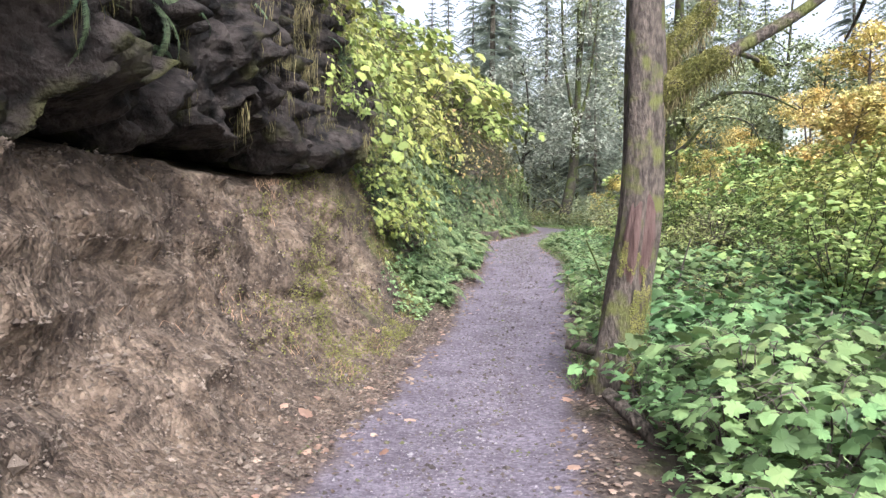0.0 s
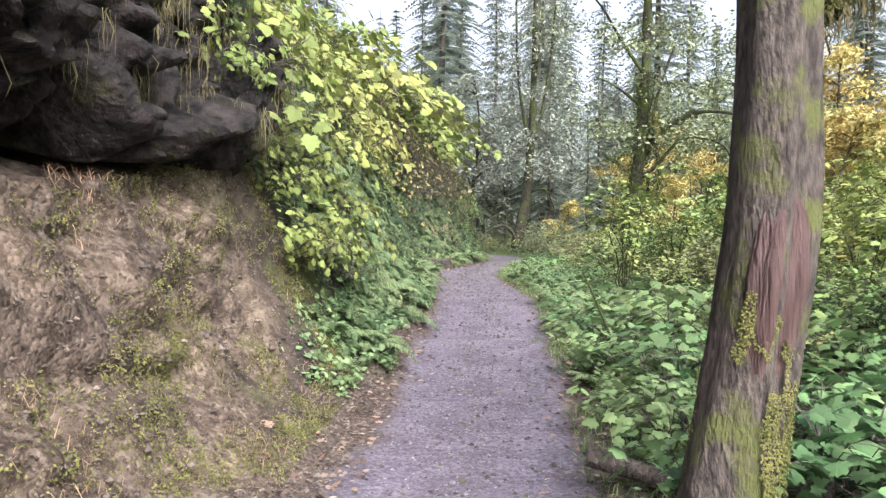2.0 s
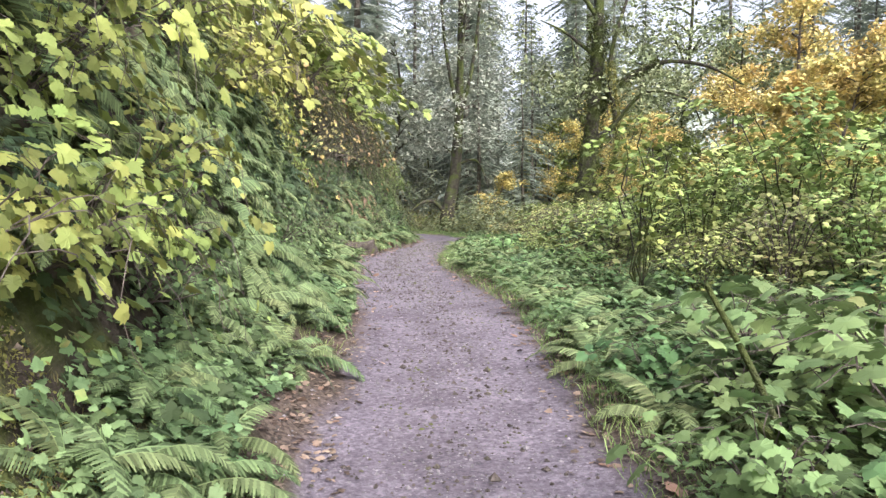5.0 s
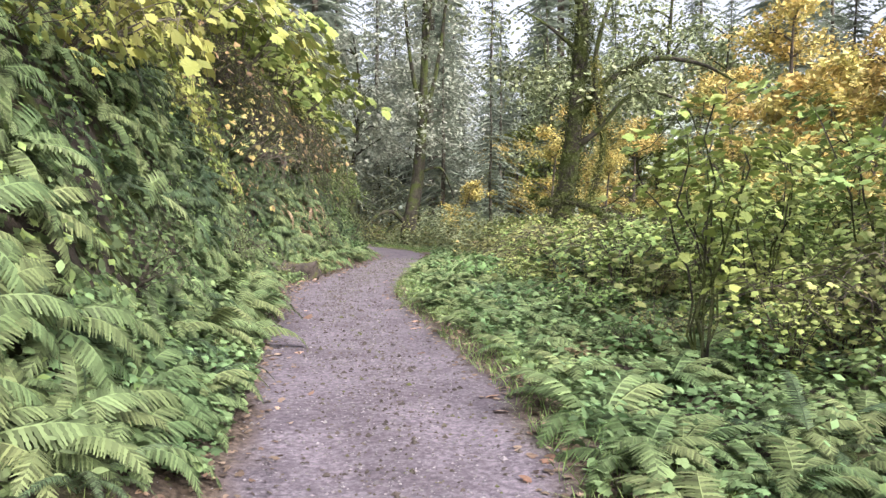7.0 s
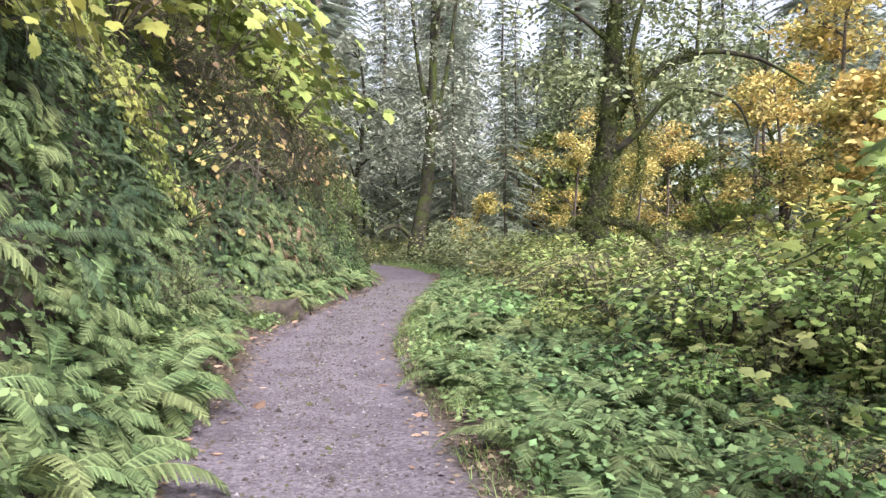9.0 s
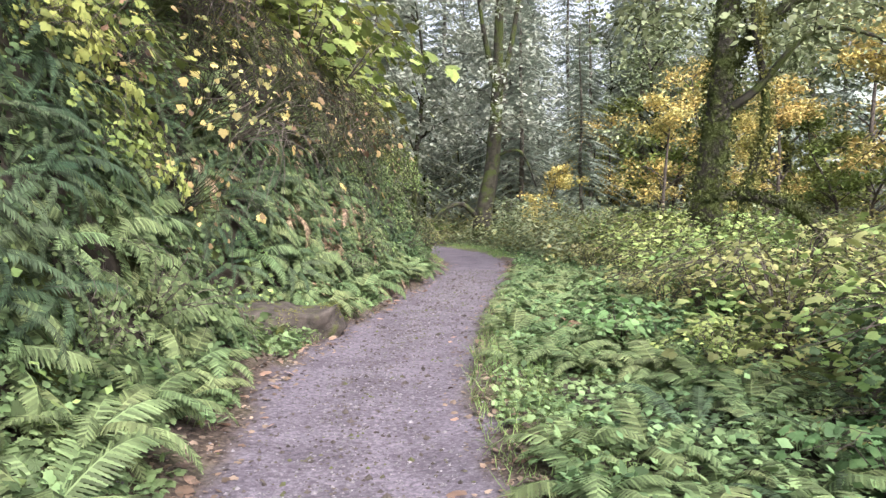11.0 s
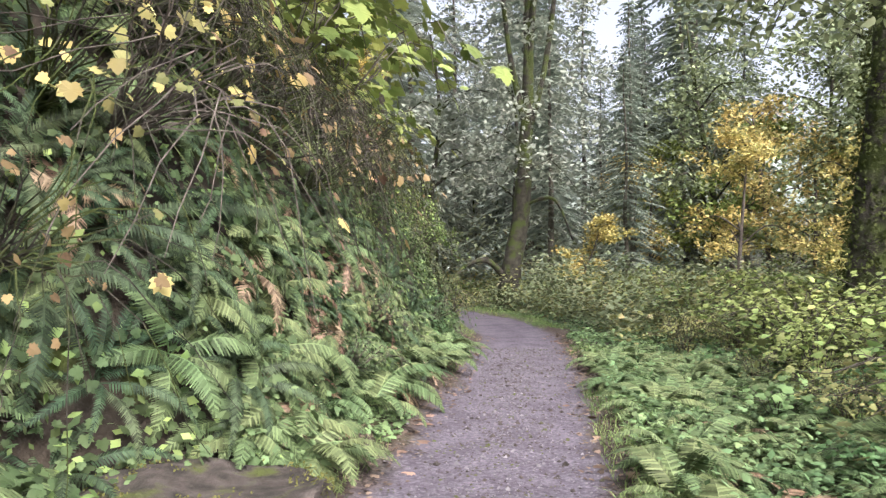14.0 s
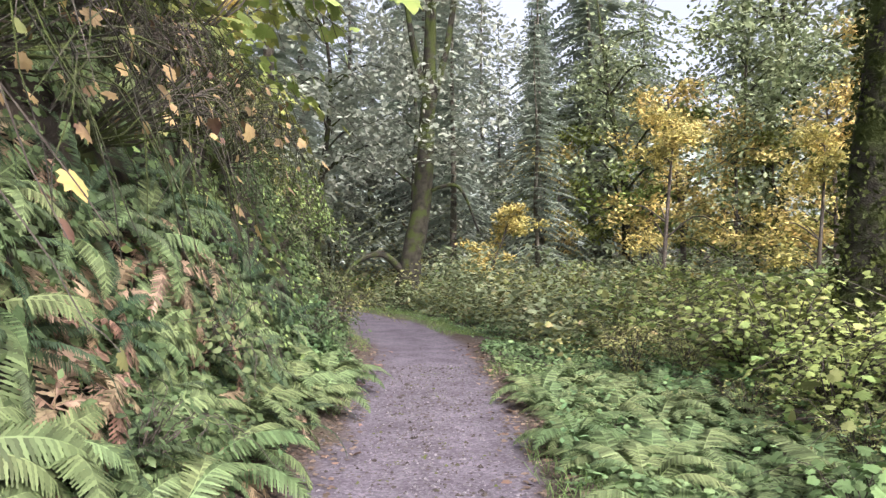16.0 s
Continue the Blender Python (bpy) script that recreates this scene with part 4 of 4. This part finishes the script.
for x, y in bank_spots(200, 9.5, 42, 2.5, 8.5, 0.48, 23):
    put("leafy_bush", BUSHES, "green and tan leafy bush beside the trail", "bush", "bushes by the trail", x, y, rng.uniform(0.5, 0.85) if x - mid(y) < 3.4 else rng.uniform(0.7, 1.3), 0.2)
for x, y in bank_spots(40, 13, 36, 2.2, 4.8, 0.6, 25):
    put("broadleaf_plant", THIMBLE, "bright green broad-leaved plant beside the trail", "plant", "broad-leaved plants", x, y, rng.uniform(0.4, 0.8), 0.2)
for x, y in bank_spots(80, 4, 46, 4.2, 11, 0.8, 24):
    put("berry_bush", BERRIES, "yellowing berry bush with upright stems", "bush", "yellowing bushes", x, y, rng.uniform(0.7, 1.15), 0.2)
for x, y in bank_spots(46, 5, 20.5, 3.6, 9.5, 0.85, 26):
    put("maple_sapling", SAPLINGS, "slender yellowing maple sapling rising above the bushes", "shrub", "maple saplings", x, y, rng.uniform(0.6, 1.0) if x - mid(y) < 5 else rng.uniform(0.9, 1.35), 0.1)
put("berry_bush", [shrub_meshes(M_maple, 9, 2.2, 0.8, 520, 0.075, True, 150, 0.3, M_darkbark, 0.3)], "tall clump of bare brown stems with yellow-green leaves", "bush", "", 4.05, 15.75, 1.0)


# ---- joined undergrowth: too many leaves to count ----
def carpet(name, label, category, mat, n, y0, y1, u0, u1, size, lift, seed, lobed=2, keep=None):
    r = np.random.default_rng(seed)
    y, u = r.uniform(y0, y1, n), r.uniform(u0, u1, n)
    x = mid(y) + u
    if keep is not None:
        ok = keep(x, y, u, r)
        x, y, u = x[ok], y[ok], u[ok]
    n = len(x)
    e = 0.15
    z = height(x, y)
    nrm = unit(np.stack([-(height(x + e, y) - z) / e, -(height(x, y + e) - z) / e, np.full(n, 1.0)], -1))
    tall = lift * r.uniform(0, 1, n) * (0.6 + 0.6 * vnoise(x * 0.8, y * 0.8, seed))
    pos = np.stack([x, y, z], -1) + nrm * np.maximum(tall, 0.01)[:, None]
    v, f = leaves(pos, unit(nrm + r.normal(0, 0.45, (n, 3)) + (0, 0, 0.3)), r.normal(0, 1, (n, 3)), size * r.uniform(0.5, 1.4, n), lobed)
    tagged(new(name, mesh_of(name, v, f, mat)), label, category, kind="stuff")


carpet("ground_cover", "low green ground cover leaves at the foot of the bank", "ground cover", M_cover, 16000, 9.6, 34, -1.75, -0.9, 0.05, 0.18, 31, True, keep=lambda x, y, u, r: vnoise(x * 1.1, y * 1.1, 3) + 0.55 * (y > 17) > -0.1 + 0.6 * (u > -1.1))
carpet("bank_leaves", "small mixed leaves covering the steep bank", "undergrowth", M_bush, 24000, 10, 46, -6, -1.3, 0.075, 0.3, 32, keep=lambda x, y, u, r: y > 10.6 + r.normal(0, 0.3, len(x)))
carpet("bank_leaves", "dark green small leaves covering the steep bank", "undergrowth", M_darkleaf, 40000, 11, 46, -5, -1.25, 0.06, 0.28, 33, True)
carpet("bank_leaves", "light green small leaves covering the steep bank", "undergrowth", M_lady, 14000, 13, 40, -3.4, -1.2, 0.06, 0.4, 39, False, keep=lambda x, y, u, r: vnoise(x * 1.3, y * 1.3, 2) > 0.1)
carpet("undergrowth", "low green leaves covering the forest floor", "undergrowth", M_cover, 34000, 0, 46, 1.0, 7, 0.065, 0.4, 34, keep=lambda x, y, u, r: u > 1.0 + 0.25 * vnoise(y * 1.5, 1))
carpet("undergrowth", "mixed green and tan bushes on the forest floor", "undergrowth", M_bush, 70000, 2, 62, 3, 19, 0.1, 1.1, 35, True, keep=lambda x, y, u, r: vnoise(x * 0.9, y * 0.9, 35) + 0.5 * vnoise(x * 0.35, y * 0.35, 3) > -0.25)
carpet("undergrowth", "yellowing thicket on the forest floor", "undergrowth", M_yellow, 36000, 0, 80, 6, 30, 0.15, 1.6, 36, keep=lambda x, y, u, r: vnoise(x * 0.2, y * 0.2, 5) > -0.15)
carpet("undergrowth", "olive and tan brambles on the forest floor", "undergrowth", M_olive, 40000, 8, 60, 2.4, 16, 0.085, 1.2, 40, True, keep=lambda x, y, u, r: vnoise(x * 0.7, y * 0.7, 12) > 0.05)
carpet("ground_cover", "low bright green leaves along the trail's edge", "ground cover", M_cover, 32000, 9, 36, 0.92, 3.4, 0.05, 0.2, 53, True, keep=lambda x, y, u, r: u > 1.05 + 0.2 * vnoise(y * 1.5, 1) + r.normal(0, 0.06, len(x)))
carpet("far_thicket", "green bushes at the bend of the trail, paled for haze", "undergrowth", M_hazegreen, 52000, 34, 48, 1.7, 14, 0.085, 1.7, 54, True)
carpet("far_thicket", "tan and olive bushes at the bend of the trail", "undergrowth", M_olive, 16000, 33, 47, 1.7, 14, 0.08, 1.4, 55, True)
carpet("hillside_leaves", "green leaves covering the hillside above the bank", "undergrowth", M_maple, 26000, -8, 60, -16, -4.2, 0.13, 0.6, 37)
carpet("far_thicket", "green thicket at the far bend of the trail, paled for haze", "undergrowth", M_hazegreen, 40000, 47, 80, -14, 24, 0.2, 4.5, 38, keep=lambda x, y, u, r: np.abs(u) > 1.4)


def blades(name, label, mat, n, y0, y1, u0, u1, tall, seed, keep):
    r = np.random.default_rng(seed)
    y, u = r.uniform(y0, y1, n), r.uniform(u0, u1, n)
    x = mid(y) + u
    ok = keep(x, y, u, r)
    x, y = x[ok], y[ok]
    n = len(x)
    p = np.stack([x, y, height(x, y) - 0.01], -1)
    a = r.uniform(0, 2 * np.pi, n)
    s = np.stack([np.cos(a), np.sin(a), 0 * a], -1) * 0.003
    h = tall * r.uniform(0.4, 1.2, n)[:, None]
    d = np.stack([r.normal(0, 0.5, n), r.normal(0, 0.5, n), np.ones(n)], -1)
    bend = np.stack([r.normal(0, 0.5, n), r.normal(0, 0.5, n), np.full(n, -0.15)], -1)
    v = np.stack([p - s, p + s, p + d * h * 0.6 + s * 0.8, p + d * h * 0.6 - s * 0.8, p + (d + bend) * h], 1).reshape(-1, 3)
    b = np.arange(n)[:, None] * 5
    f = (b + np.array([[0, 1, 2, 3]])).tolist() + (b + np.array([[3, 2, 4]])).tolist()
    tagged(new(name, mesh_of(name, v, f, mat)), label, "grass", kind="stuff")


blades("grass", "short green grass along the trail's edge", M_grass, 15000, 0, 46, 0.78, 1.5, 0.15, 41, lambda x, y, u, r: vnoise(y * 0.7, 4.0) + 0.5 * (y > 9) > 0.1)
blades("grass", "short green grass at the foot of the bank", M_grass, 6000, 9, 46, -1.3, -0.88, 0.12, 42, lambda x, y, u, r: vnoise(y * 0.8, 9.0) > 0.0)
blades("dry_grass", "dry grass and moss tufts on the dirt bank", M_drygrass, 5000, 3, 11.3, -2.6, -1.2, 0.12, 43, lambda x, y, u, r: (vnoise(x * 1.6, y * 1.6, 7) > 0.25) & (y > 6 + r.normal(0, 1.2, len(y))))
blades("moss_tuft", "yellow-green moss tufts on the dirt bank", M_hangmoss, 12000, 6.5, 11.5, -2.5, -1.1, 0.06, 44, lambda x, y, u, r: (vnoise(x * 2.2, y * 2.2, 12) > 0.1) & (y > 8 + r.normal(0, 0.8, len(y))))


def litter(name, label, category, mat, n, u0, u1, size, seed, spread):
    r = np.random.default_rng(seed)
    y = r.uniform(-1, 36, n)
    u = np.where(r.random(n) < 0.5, -1, 1) * np.clip(r.normal(0.95, spread, n), u0, u1)
    x = mid(y) + u
    p = np.stack([x, y, height(x, y) + 0.012], -1)
    v, f = leaves(p, unit(r.normal(0, 0.22, (n, 3)) + (0, 0, 1)), r.normal(0, 1, (n, 3)), size * r.uniform(0.4, 1.3, n), True)
    tagged(new(name, mesh_of(name, v, f, mat)), label, category, kind="stuff")


litter("fallen_leaves", "brown and tan fallen leaves along the trail's edges", "leaves", M_litter, 9000, 0.6, 1.5, 0.04, 51, 0.17)
litter("fallen_leaves", "pale yellow fallen maple leaves beside the trail", "leaves", M_dryfern, 420, 0.5, 1.6, 0.085, 52, 0.22)
litter("leaf_crumbs", "dark crumbled leaves and bits of bark trodden into the trail", "leaves", M_stump, 5000, 0.02, 1.0, 0.024, 56, 0.55)


def stones(name, label, mat, n, spread, size, seed):
    r = np.random.default_rng(seed)
    y = r.uniform(0.5, 34, n)
    u = np.clip(r.normal(0, spread, n), -1.3, 1.05)
    x = mid(y) + u
    oct8 = np.array([(1, 0, 0), (0, 1, 0), (-1, 0, 0), (0, -1, 0), (0, 0, 0.7), (0, 0, -0.7)])
    tri = np.array([(0, 1, 4), (1, 2, 4), (2, 3, 4), (3, 0, 4), (1, 0, 5), (2, 1, 5), (3, 2, 5), (0, 3, 5)])
    s = size * r.lognormal(0, 0.45, n)
    a = r.uniform(0, 6.28, n)
    w = oct8[None] * r.uniform(0.55, 1.2, (n, 6, 1))
    rot = np.stack([w[..., 0] * np.cos(a)[:, None] - w[..., 1] * np.sin(a)[:, None], w[..., 0] * np.sin(a)[:, None] + w[..., 1] * np.cos(a)[:, None], w[..., 2]], -1)
    v = np.stack([x, y, height(x, y) + 0.15 * s], -1)[:, None] + rot * s[:, None, None]
    f = (np.arange(n)[:, None, None] * 6 + tri[None]).reshape(-1, 3)
    tagged(new(name, mesh_of(name, v.reshape(-1, 3), f, mat)), label, "gravel", kind="stuff")


stones("gravel", "loose grey gravel scattered on the trail", M_stone, 26000, 0.45, 0.0065, 61)
stones("gravel", "dark grey clods and stones on the trail", M_stump, 7000, 0.36, 0.0105, 62)

# ---- moss, ferns and roots on the rock ----
RX, RY, RZ = ROCK
rr = np.random.default_rng(71)
pick = [(a, b) for a, b in zip(rr.integers(80, 400, 1400), rr.integers(44, 165, 1400)) if (RY[a, b] > 8.3 and rr.random() < 0.85 or rr.random() < 0.12) and RZ[a, b] > 2.5]
tagged(new("hanging_moss", strands("hanging_moss", [(RX[a, b] + 0.03, RY[a, b], RZ[a, b]) for a, b in pick], 0.3, M_hangmoss, 72, 14, 0.0035)), "tan and green moss strands hanging from the rock", "moss", kind="stuff")


def on_rock(y, z):
    k = np.argmin((RY[:, 45:] - y) ** 2 + (RZ[:, 45:] - z) ** 2)
    a, b = np.unravel_index(k, RY[:, 45:].shape)
    return float(RX[a, b + 45]), float(RY[a, b + 45]), float(RZ[a, b + 45])


for i, (y, z, s) in enumerate(((4.9, 2.85, 0.75), (5.3, 2.75, 0.55), (5.1, 3.0, 0.7), (7.2, 3.7, 0.7), (3.6, 2.75, 0.6), (9.8, 3.6, 0.6), (10.4, 2.9, 0.5))):
    fern("sword", on_rock(y, z), s, Matrix.Rotation(radians(75), 4, "Y"), 700 + i, "sword fern hanging from the dark rock face", "ferns on the rock", 9)
for i, (y, z) in enumerate(((9.6, 3.1), (9.9, 3.7), (10.2, 4.2), (10.4, 3.3), (10.7, 2.5), (10.9, 3.9), (9.2, 4.6), (10.6, 4.8), (8.4, 5.0), (7.0, 5.3), (5.5, 5.2))):
    x, y2, z2 = on_rock(y, z)
    shrub("maple_shrub", MAPLES[i % 3], "yellow-green maple shrub hanging over the bank", "shrub", "maple shrubs on the bank", pose(x - 0.1, y2, z2 - 0.1, 0, 70, 25 * i % 60) @ Matrix.Scale(0.5 + 0.03 * i, 4))


# ---- logs, stump, sticks ----
def block(name, label, category, at, size, turn, mat, seed, moss=True):
    """A worn stump or stone: a rounded block with a lumpy surface."""
    nt, nz = 40, 22
    th = np.linspace(0, 2 * np.pi, nt, endpoint=False)
    t = np.linspace(0, 1, nz)
    shape = np.minimum(1, (np.clip(1 - t, 0, 1) / 0.22) ** 0.45)
    lift = np.minimum(t / 0.8, 1)
    e = (np.abs(np.cos(th)) ** 2.7 + np.abs(np.sin(th)) ** 2.7) ** (-1 / 2.7)
    X = np.cos(th)[None] * e[None] * shape[:, None] * size[0] / 2
    Y = np.sin(th)[None] * e[None] * shape[:, None] * size[1] / 2
    Z = np.repeat((lift * size[2])[:, None], nt, 1)
    k = 1 + 0.16 * vnoise(X * 5 + seed, Y * 5, Z * 5) + 0.09 * vnoise(X * 14, Y * 14 + seed, Z * 10)
    v = np.stack([X * k, Y * k, Z * (1 + 0.12 * vnoise(X * 4, Y * 4, seed)) - 0.1], -1).reshape(-1, 3)
    i = np.arange(nz - 1)[:, None] * nt
    j = np.arange(nt)[None]
    f = np.stack([i + j, i + (j + 1) % nt, i + nt + (j + 1) % nt, i + nt + j], -1).reshape(-1, 4)
    ob = thing(name, label, category, "", (*at, 0, 0, turn))
    part("body", mesh_of("body", v, f, mat, True), ob)
    if moss:
        r = np.random.default_rng(seed)
        q = v[(v[:, 2] > size[2] * 0.45)]
        q = q[(vnoise(q[:, 0] * 4, q[:, 1] * 4, 3) > -0.1)]
        n = len(q) * 6
        p = np.repeat(q, 6, 0) + r.normal(0, 0.02, (n, 3))
        part("moss", mesh_of("moss", *leaves(p, unit(r.normal(0, 1, (n, 3)) + (0, 0, 0.8)), r.normal(0, 1, (n, 3)), np.full(n, 0.022), 2), M_moss), ob, "yellow-green moss cushion")
    return ob


block("stump", "low weathered stump with moss on its top beside the trail", "stump", (1.27, 24.8, 0.92), (1.15, 0.85, 0.42), 10, M_stump, 5)
put("broadleaf_plant", THIMBLE, "small green leafy plant growing against the mossy stump", "plant", "broad-leaved plants", 1.42, 24.25, 0.36, 0.1)


def stick(name, label, category, pts, r0, r1, mat, group="", sides=8):
    p = np.array(pts, float)
    ob = thing(name, label, category, group, tuple(p[0]))
    n = 6 * len(p)
    part("wood", mesh_of("wood", *tube(spline(p, n) - p[0], np.linspace(r0, r1, n), sides, 0.25, p[0][0]), mat, True), ob)
    return ob


stick("fallen_log", "broken brown log lying beside the trail", "log", [(1.3, 7.75, 0.24), (1.6, 7.6, 0.18), (2.0, 7.4, 0.12)], 0.06, 0.055, M_bark)
stick("broken_branch", "mossy broken branch leaning at the tree's foot", "branch", [(1.2, 5.4, 0.26), (1.33, 5.15, 0.14), (1.52, 4.85, -0.05)], 0.045, 0.055, M_bark)
stick("dead_stick", "thin bare dead stick standing among green leaves", "stick", [(2.45, 10.6, 0.1), (2.3, 10.7, 0.7), (2.1, 10.9, 1.25)], 0.022, 0.012, M_darkbark, "dead sticks")
stick("dead_stick", "thin bare dead stick lying among green leaves", "stick", [(2.2, 10.8, 0.7), (2.5, 10.5, 0.45), (2.9, 10.2, 0.3)], 0.022, 0.012, M_darkbark, "dead sticks")
stick("dead_stick", "pale bare stick standing among bushes", "stick", [(3.1, 9.9, 0.0), (3.15, 9.9, 0.7), (3.3, 9.9, 1.3)], 0.016, 0.008, M_twig, "dead sticks")
arch = stick("fallen_log", "dark fallen trunk lying in the bushes", "log", [(6.5, 25.6, 2.42), (7.1, 25.5, 2.46), (7.7, 25.3, 2.25), (8.0, 25.1, 1.7), (8.15, 24.9, 0.6)], 0.05, 0.1, M_darkbark)


# ---- moss sleeves, scar and hanging moss on the near tree ----
def moss_on(ob, pts, radius, n, size, seed, mat=M_moss):
    """A shaggy moss sleeve of small tufts round a limb."""
    r = np.random.default_rng(seed)
    c = spline(pts, 200)[r.integers(0, 200, n)]
    o = unit(r.normal(0, 1, (n, 3)) + (0, 0, 0.15))
    p = c + o * radius * r.uniform(0.75, 1.15, (n, 1)) - np.array(ob.location)
    tagged(part("moss", mesh_of("moss", *leaves(p, unit(r.normal(0, 1, (n, 3))), unit(o * 0.6 + r.normal(0, 0.5, (n, 3)) + (0, 0, -0.5)), size * r.uniform(0.5, 1.4, n), 2), mat), ob, "shaggy yellow-green moss"), kind="stuff")


moss_on(near, [(1.78, 6.3, 2.55), (2.0, 6.25, 2.7), (2.3, 6.2, 2.87)], 0.105, 20000, 0.015, 1)
moss_on(near, [(1.8, 6.35, 2.88), (1.95, 6.4, 3.0), (2.3, 6.5, 3.35)], 0.095, 14000, 0.015, 2)
moss_on(near, [(2.9, 6.9, 3.0), (3.6, 8.2, 3.15)], 0.035, 1500, 0.03, 4)
moss_on(dark, [(8.8, 30, 1.5), (8.9, 30, 2.8), (9.25, 30, 5.2), (9.4, 30, 8)], 0.33, 9000, 0.07, 5, M_darkmoss)
moss_on(dark, [(9.35, 29.9, 1.2), (9.5, 29.7, 2.6), (9.85, 29.6, 4.2), (9.55, 29.5, 6.5)], 0.13, 3500, 0.07, 6, M_moss)
hang = [tuple(spline([(1.8, 6.3, 2.5), (2.0, 6.25, 2.62), (2.4, 6.2, 2.86)], 40)[k] - np.array((1.47, 6.33, 0.02))) for k in range(40)]
hang += [tuple(spline([(1.85, 6.35, 2.85), (1.95, 6.4, 2.95), (2.3, 6.5, 3.28)], 40)[k] - np.array((1.47, 6.33, 0.02))) for k in range(40)]
tagged(part("hanging_moss", strands("hanging_moss", hang, 0.16, M_hangmoss, 8, 9, 0.005), near, "pale hanging moss strands"), kind="stuff")
sv, sf = tube([(1.44 + 0.121 * z, 6.25 - 0.02 * z, z) for z in np.linspace(0.95, 1.75, 12) - 0.0], 0.122 * np.sin(np.linspace(0.15, 3.0, 12)) ** 0.12 - 0.035 * np.abs(np.linspace(-1, 1, 12)) ** 2 + 0.004 * np.cos(np.arange(12) * 2.0), 28, 0.4, 3)
part("bark_scar", mesh_of("bark_scar", sv - np.array((1.47, 6.33, 0.02)), sf, M_scar, True), near, "bare reddish wood scar")
rm = np.random.default_rng(9)
zz = rm.uniform(0.05, 1.35, 16000)
aa = rm.normal(-1.7, 0.8, 16000)
keep = vnoise(aa * 1.5, zz * 2.5, 4) + 0.5 * vnoise(aa * 6, zz * 9, 2) > 0.0
zz, aa = zz[keep], aa[keep]
mp = np.stack([np.interp(zz, [0, 0.9, 1.6], [1.49, 1.57, 1.655]) + 0.205 * np.cos(aa), 6.33 + 0.205 * np.sin(aa), zz], -1) - np.array((1.47, 6.33, 0.02))
mo = np.stack([np.cos(aa), np.sin(aa), 0 * aa], -1)
tagged(part("moss", mesh_of("moss", *leaves(mp, unit(mo + rm.normal(0, 0.4, mp.shape)), unit(rm.normal(0, 0.6, mp.shape) + (0, 0, -0.6)), 0.013 * rm.uniform(0.5, 1.4, len(mp)), 2), M_moss), near, "flat yellow-green moss patch"), kind="stuff")

rc = np.random.default_rng(91)
spot = BANK[rc.integers(0, len(BANK), 36000)] + rc.normal(0, 0.012, (36000, 3))
cs = 0.0085 * rc.lognormal(0, 0.5, len(spot))
oct8 = np.array([(1, 0, 0), (0, 1, 0), (-1, 0, 0), (0, -1, 0), (0, 0, 0.8), (0, 0, -0.8)])
cv = spot[:, None] + oct8[None] * rc.uniform(0.5, 1.2, (len(spot), 6, 1)) * cs[:, None, None]
cf = (np.arange(len(spot))[:, None, None] * 6 + np.array([(0, 1, 4), (1, 2, 4), (2, 3, 4), (3, 0, 4), (1, 0, 5), (2, 1, 5), (3, 2, 5), (0, 3, 5)])[None]).reshape(-1, 3)
M_clod = material("dirt_clod", (0.07, 0.053, 0.041), 0.95, (0.2, 0.165, 0.13), 5, 60, 0.4, 0, 0.4)
tagged(new("dirt_clods", mesh_of("dirt_clods", cv.reshape(-1, 3), cf, M_clod)), "loose brown dirt clods on the bare bank", "dirt", kind="stuff")

mossy = BANK[rc.integers(0, len(BANK), 260000)]
mossy = mossy[(vnoise(mossy[:, 0] * 2, mossy[:, 1] * 1.6, mossy[:, 2] * 2) + 0.5 * vnoise(mossy[:, 0] * 6, mossy[:, 1] * 6, mossy[:, 2] * 6) > 0.1) & (mossy[:, 1] > 7.2 + rc.normal(0, 0.7, len(mossy))) & (mossy[:, 0] < mid(mossy[:, 1]) - 1.15)]
nm = len(mossy)
tagged(new("bank_moss", mesh_of("bank_moss", *leaves(mossy + rc.normal(0, 0.032, (nm, 3)) * np.array((0.6, 1, 1)), unit(rc.normal(0, 0.7, (nm, 3)) + (0.7, 0, 0.6)), unit(rc.normal(0, 0.5, (nm, 3)) + (0, 0, -0.5)), 0.02 * rc.uniform(0.4, 1.5, nm), 2), M_moss)), "yellow-green moss patches on the dirt bank", "moss", kind="stuff")
moss_on(dark, [(9.3, 29.9, 5.1), (9.95, 29.8, 5.9), (11.15, 29.5, 6.6)], 0.14, 3000, 0.06, 7, M_darkmoss)
moss_on(arch, [(6.5, 25.6, 2.44), (7.1, 25.5, 2.48), (7.7, 25.3, 2.27), (8.0, 25.1, 1.7)], 0.075, 2600, 0.05, 10, M_darkmoss)
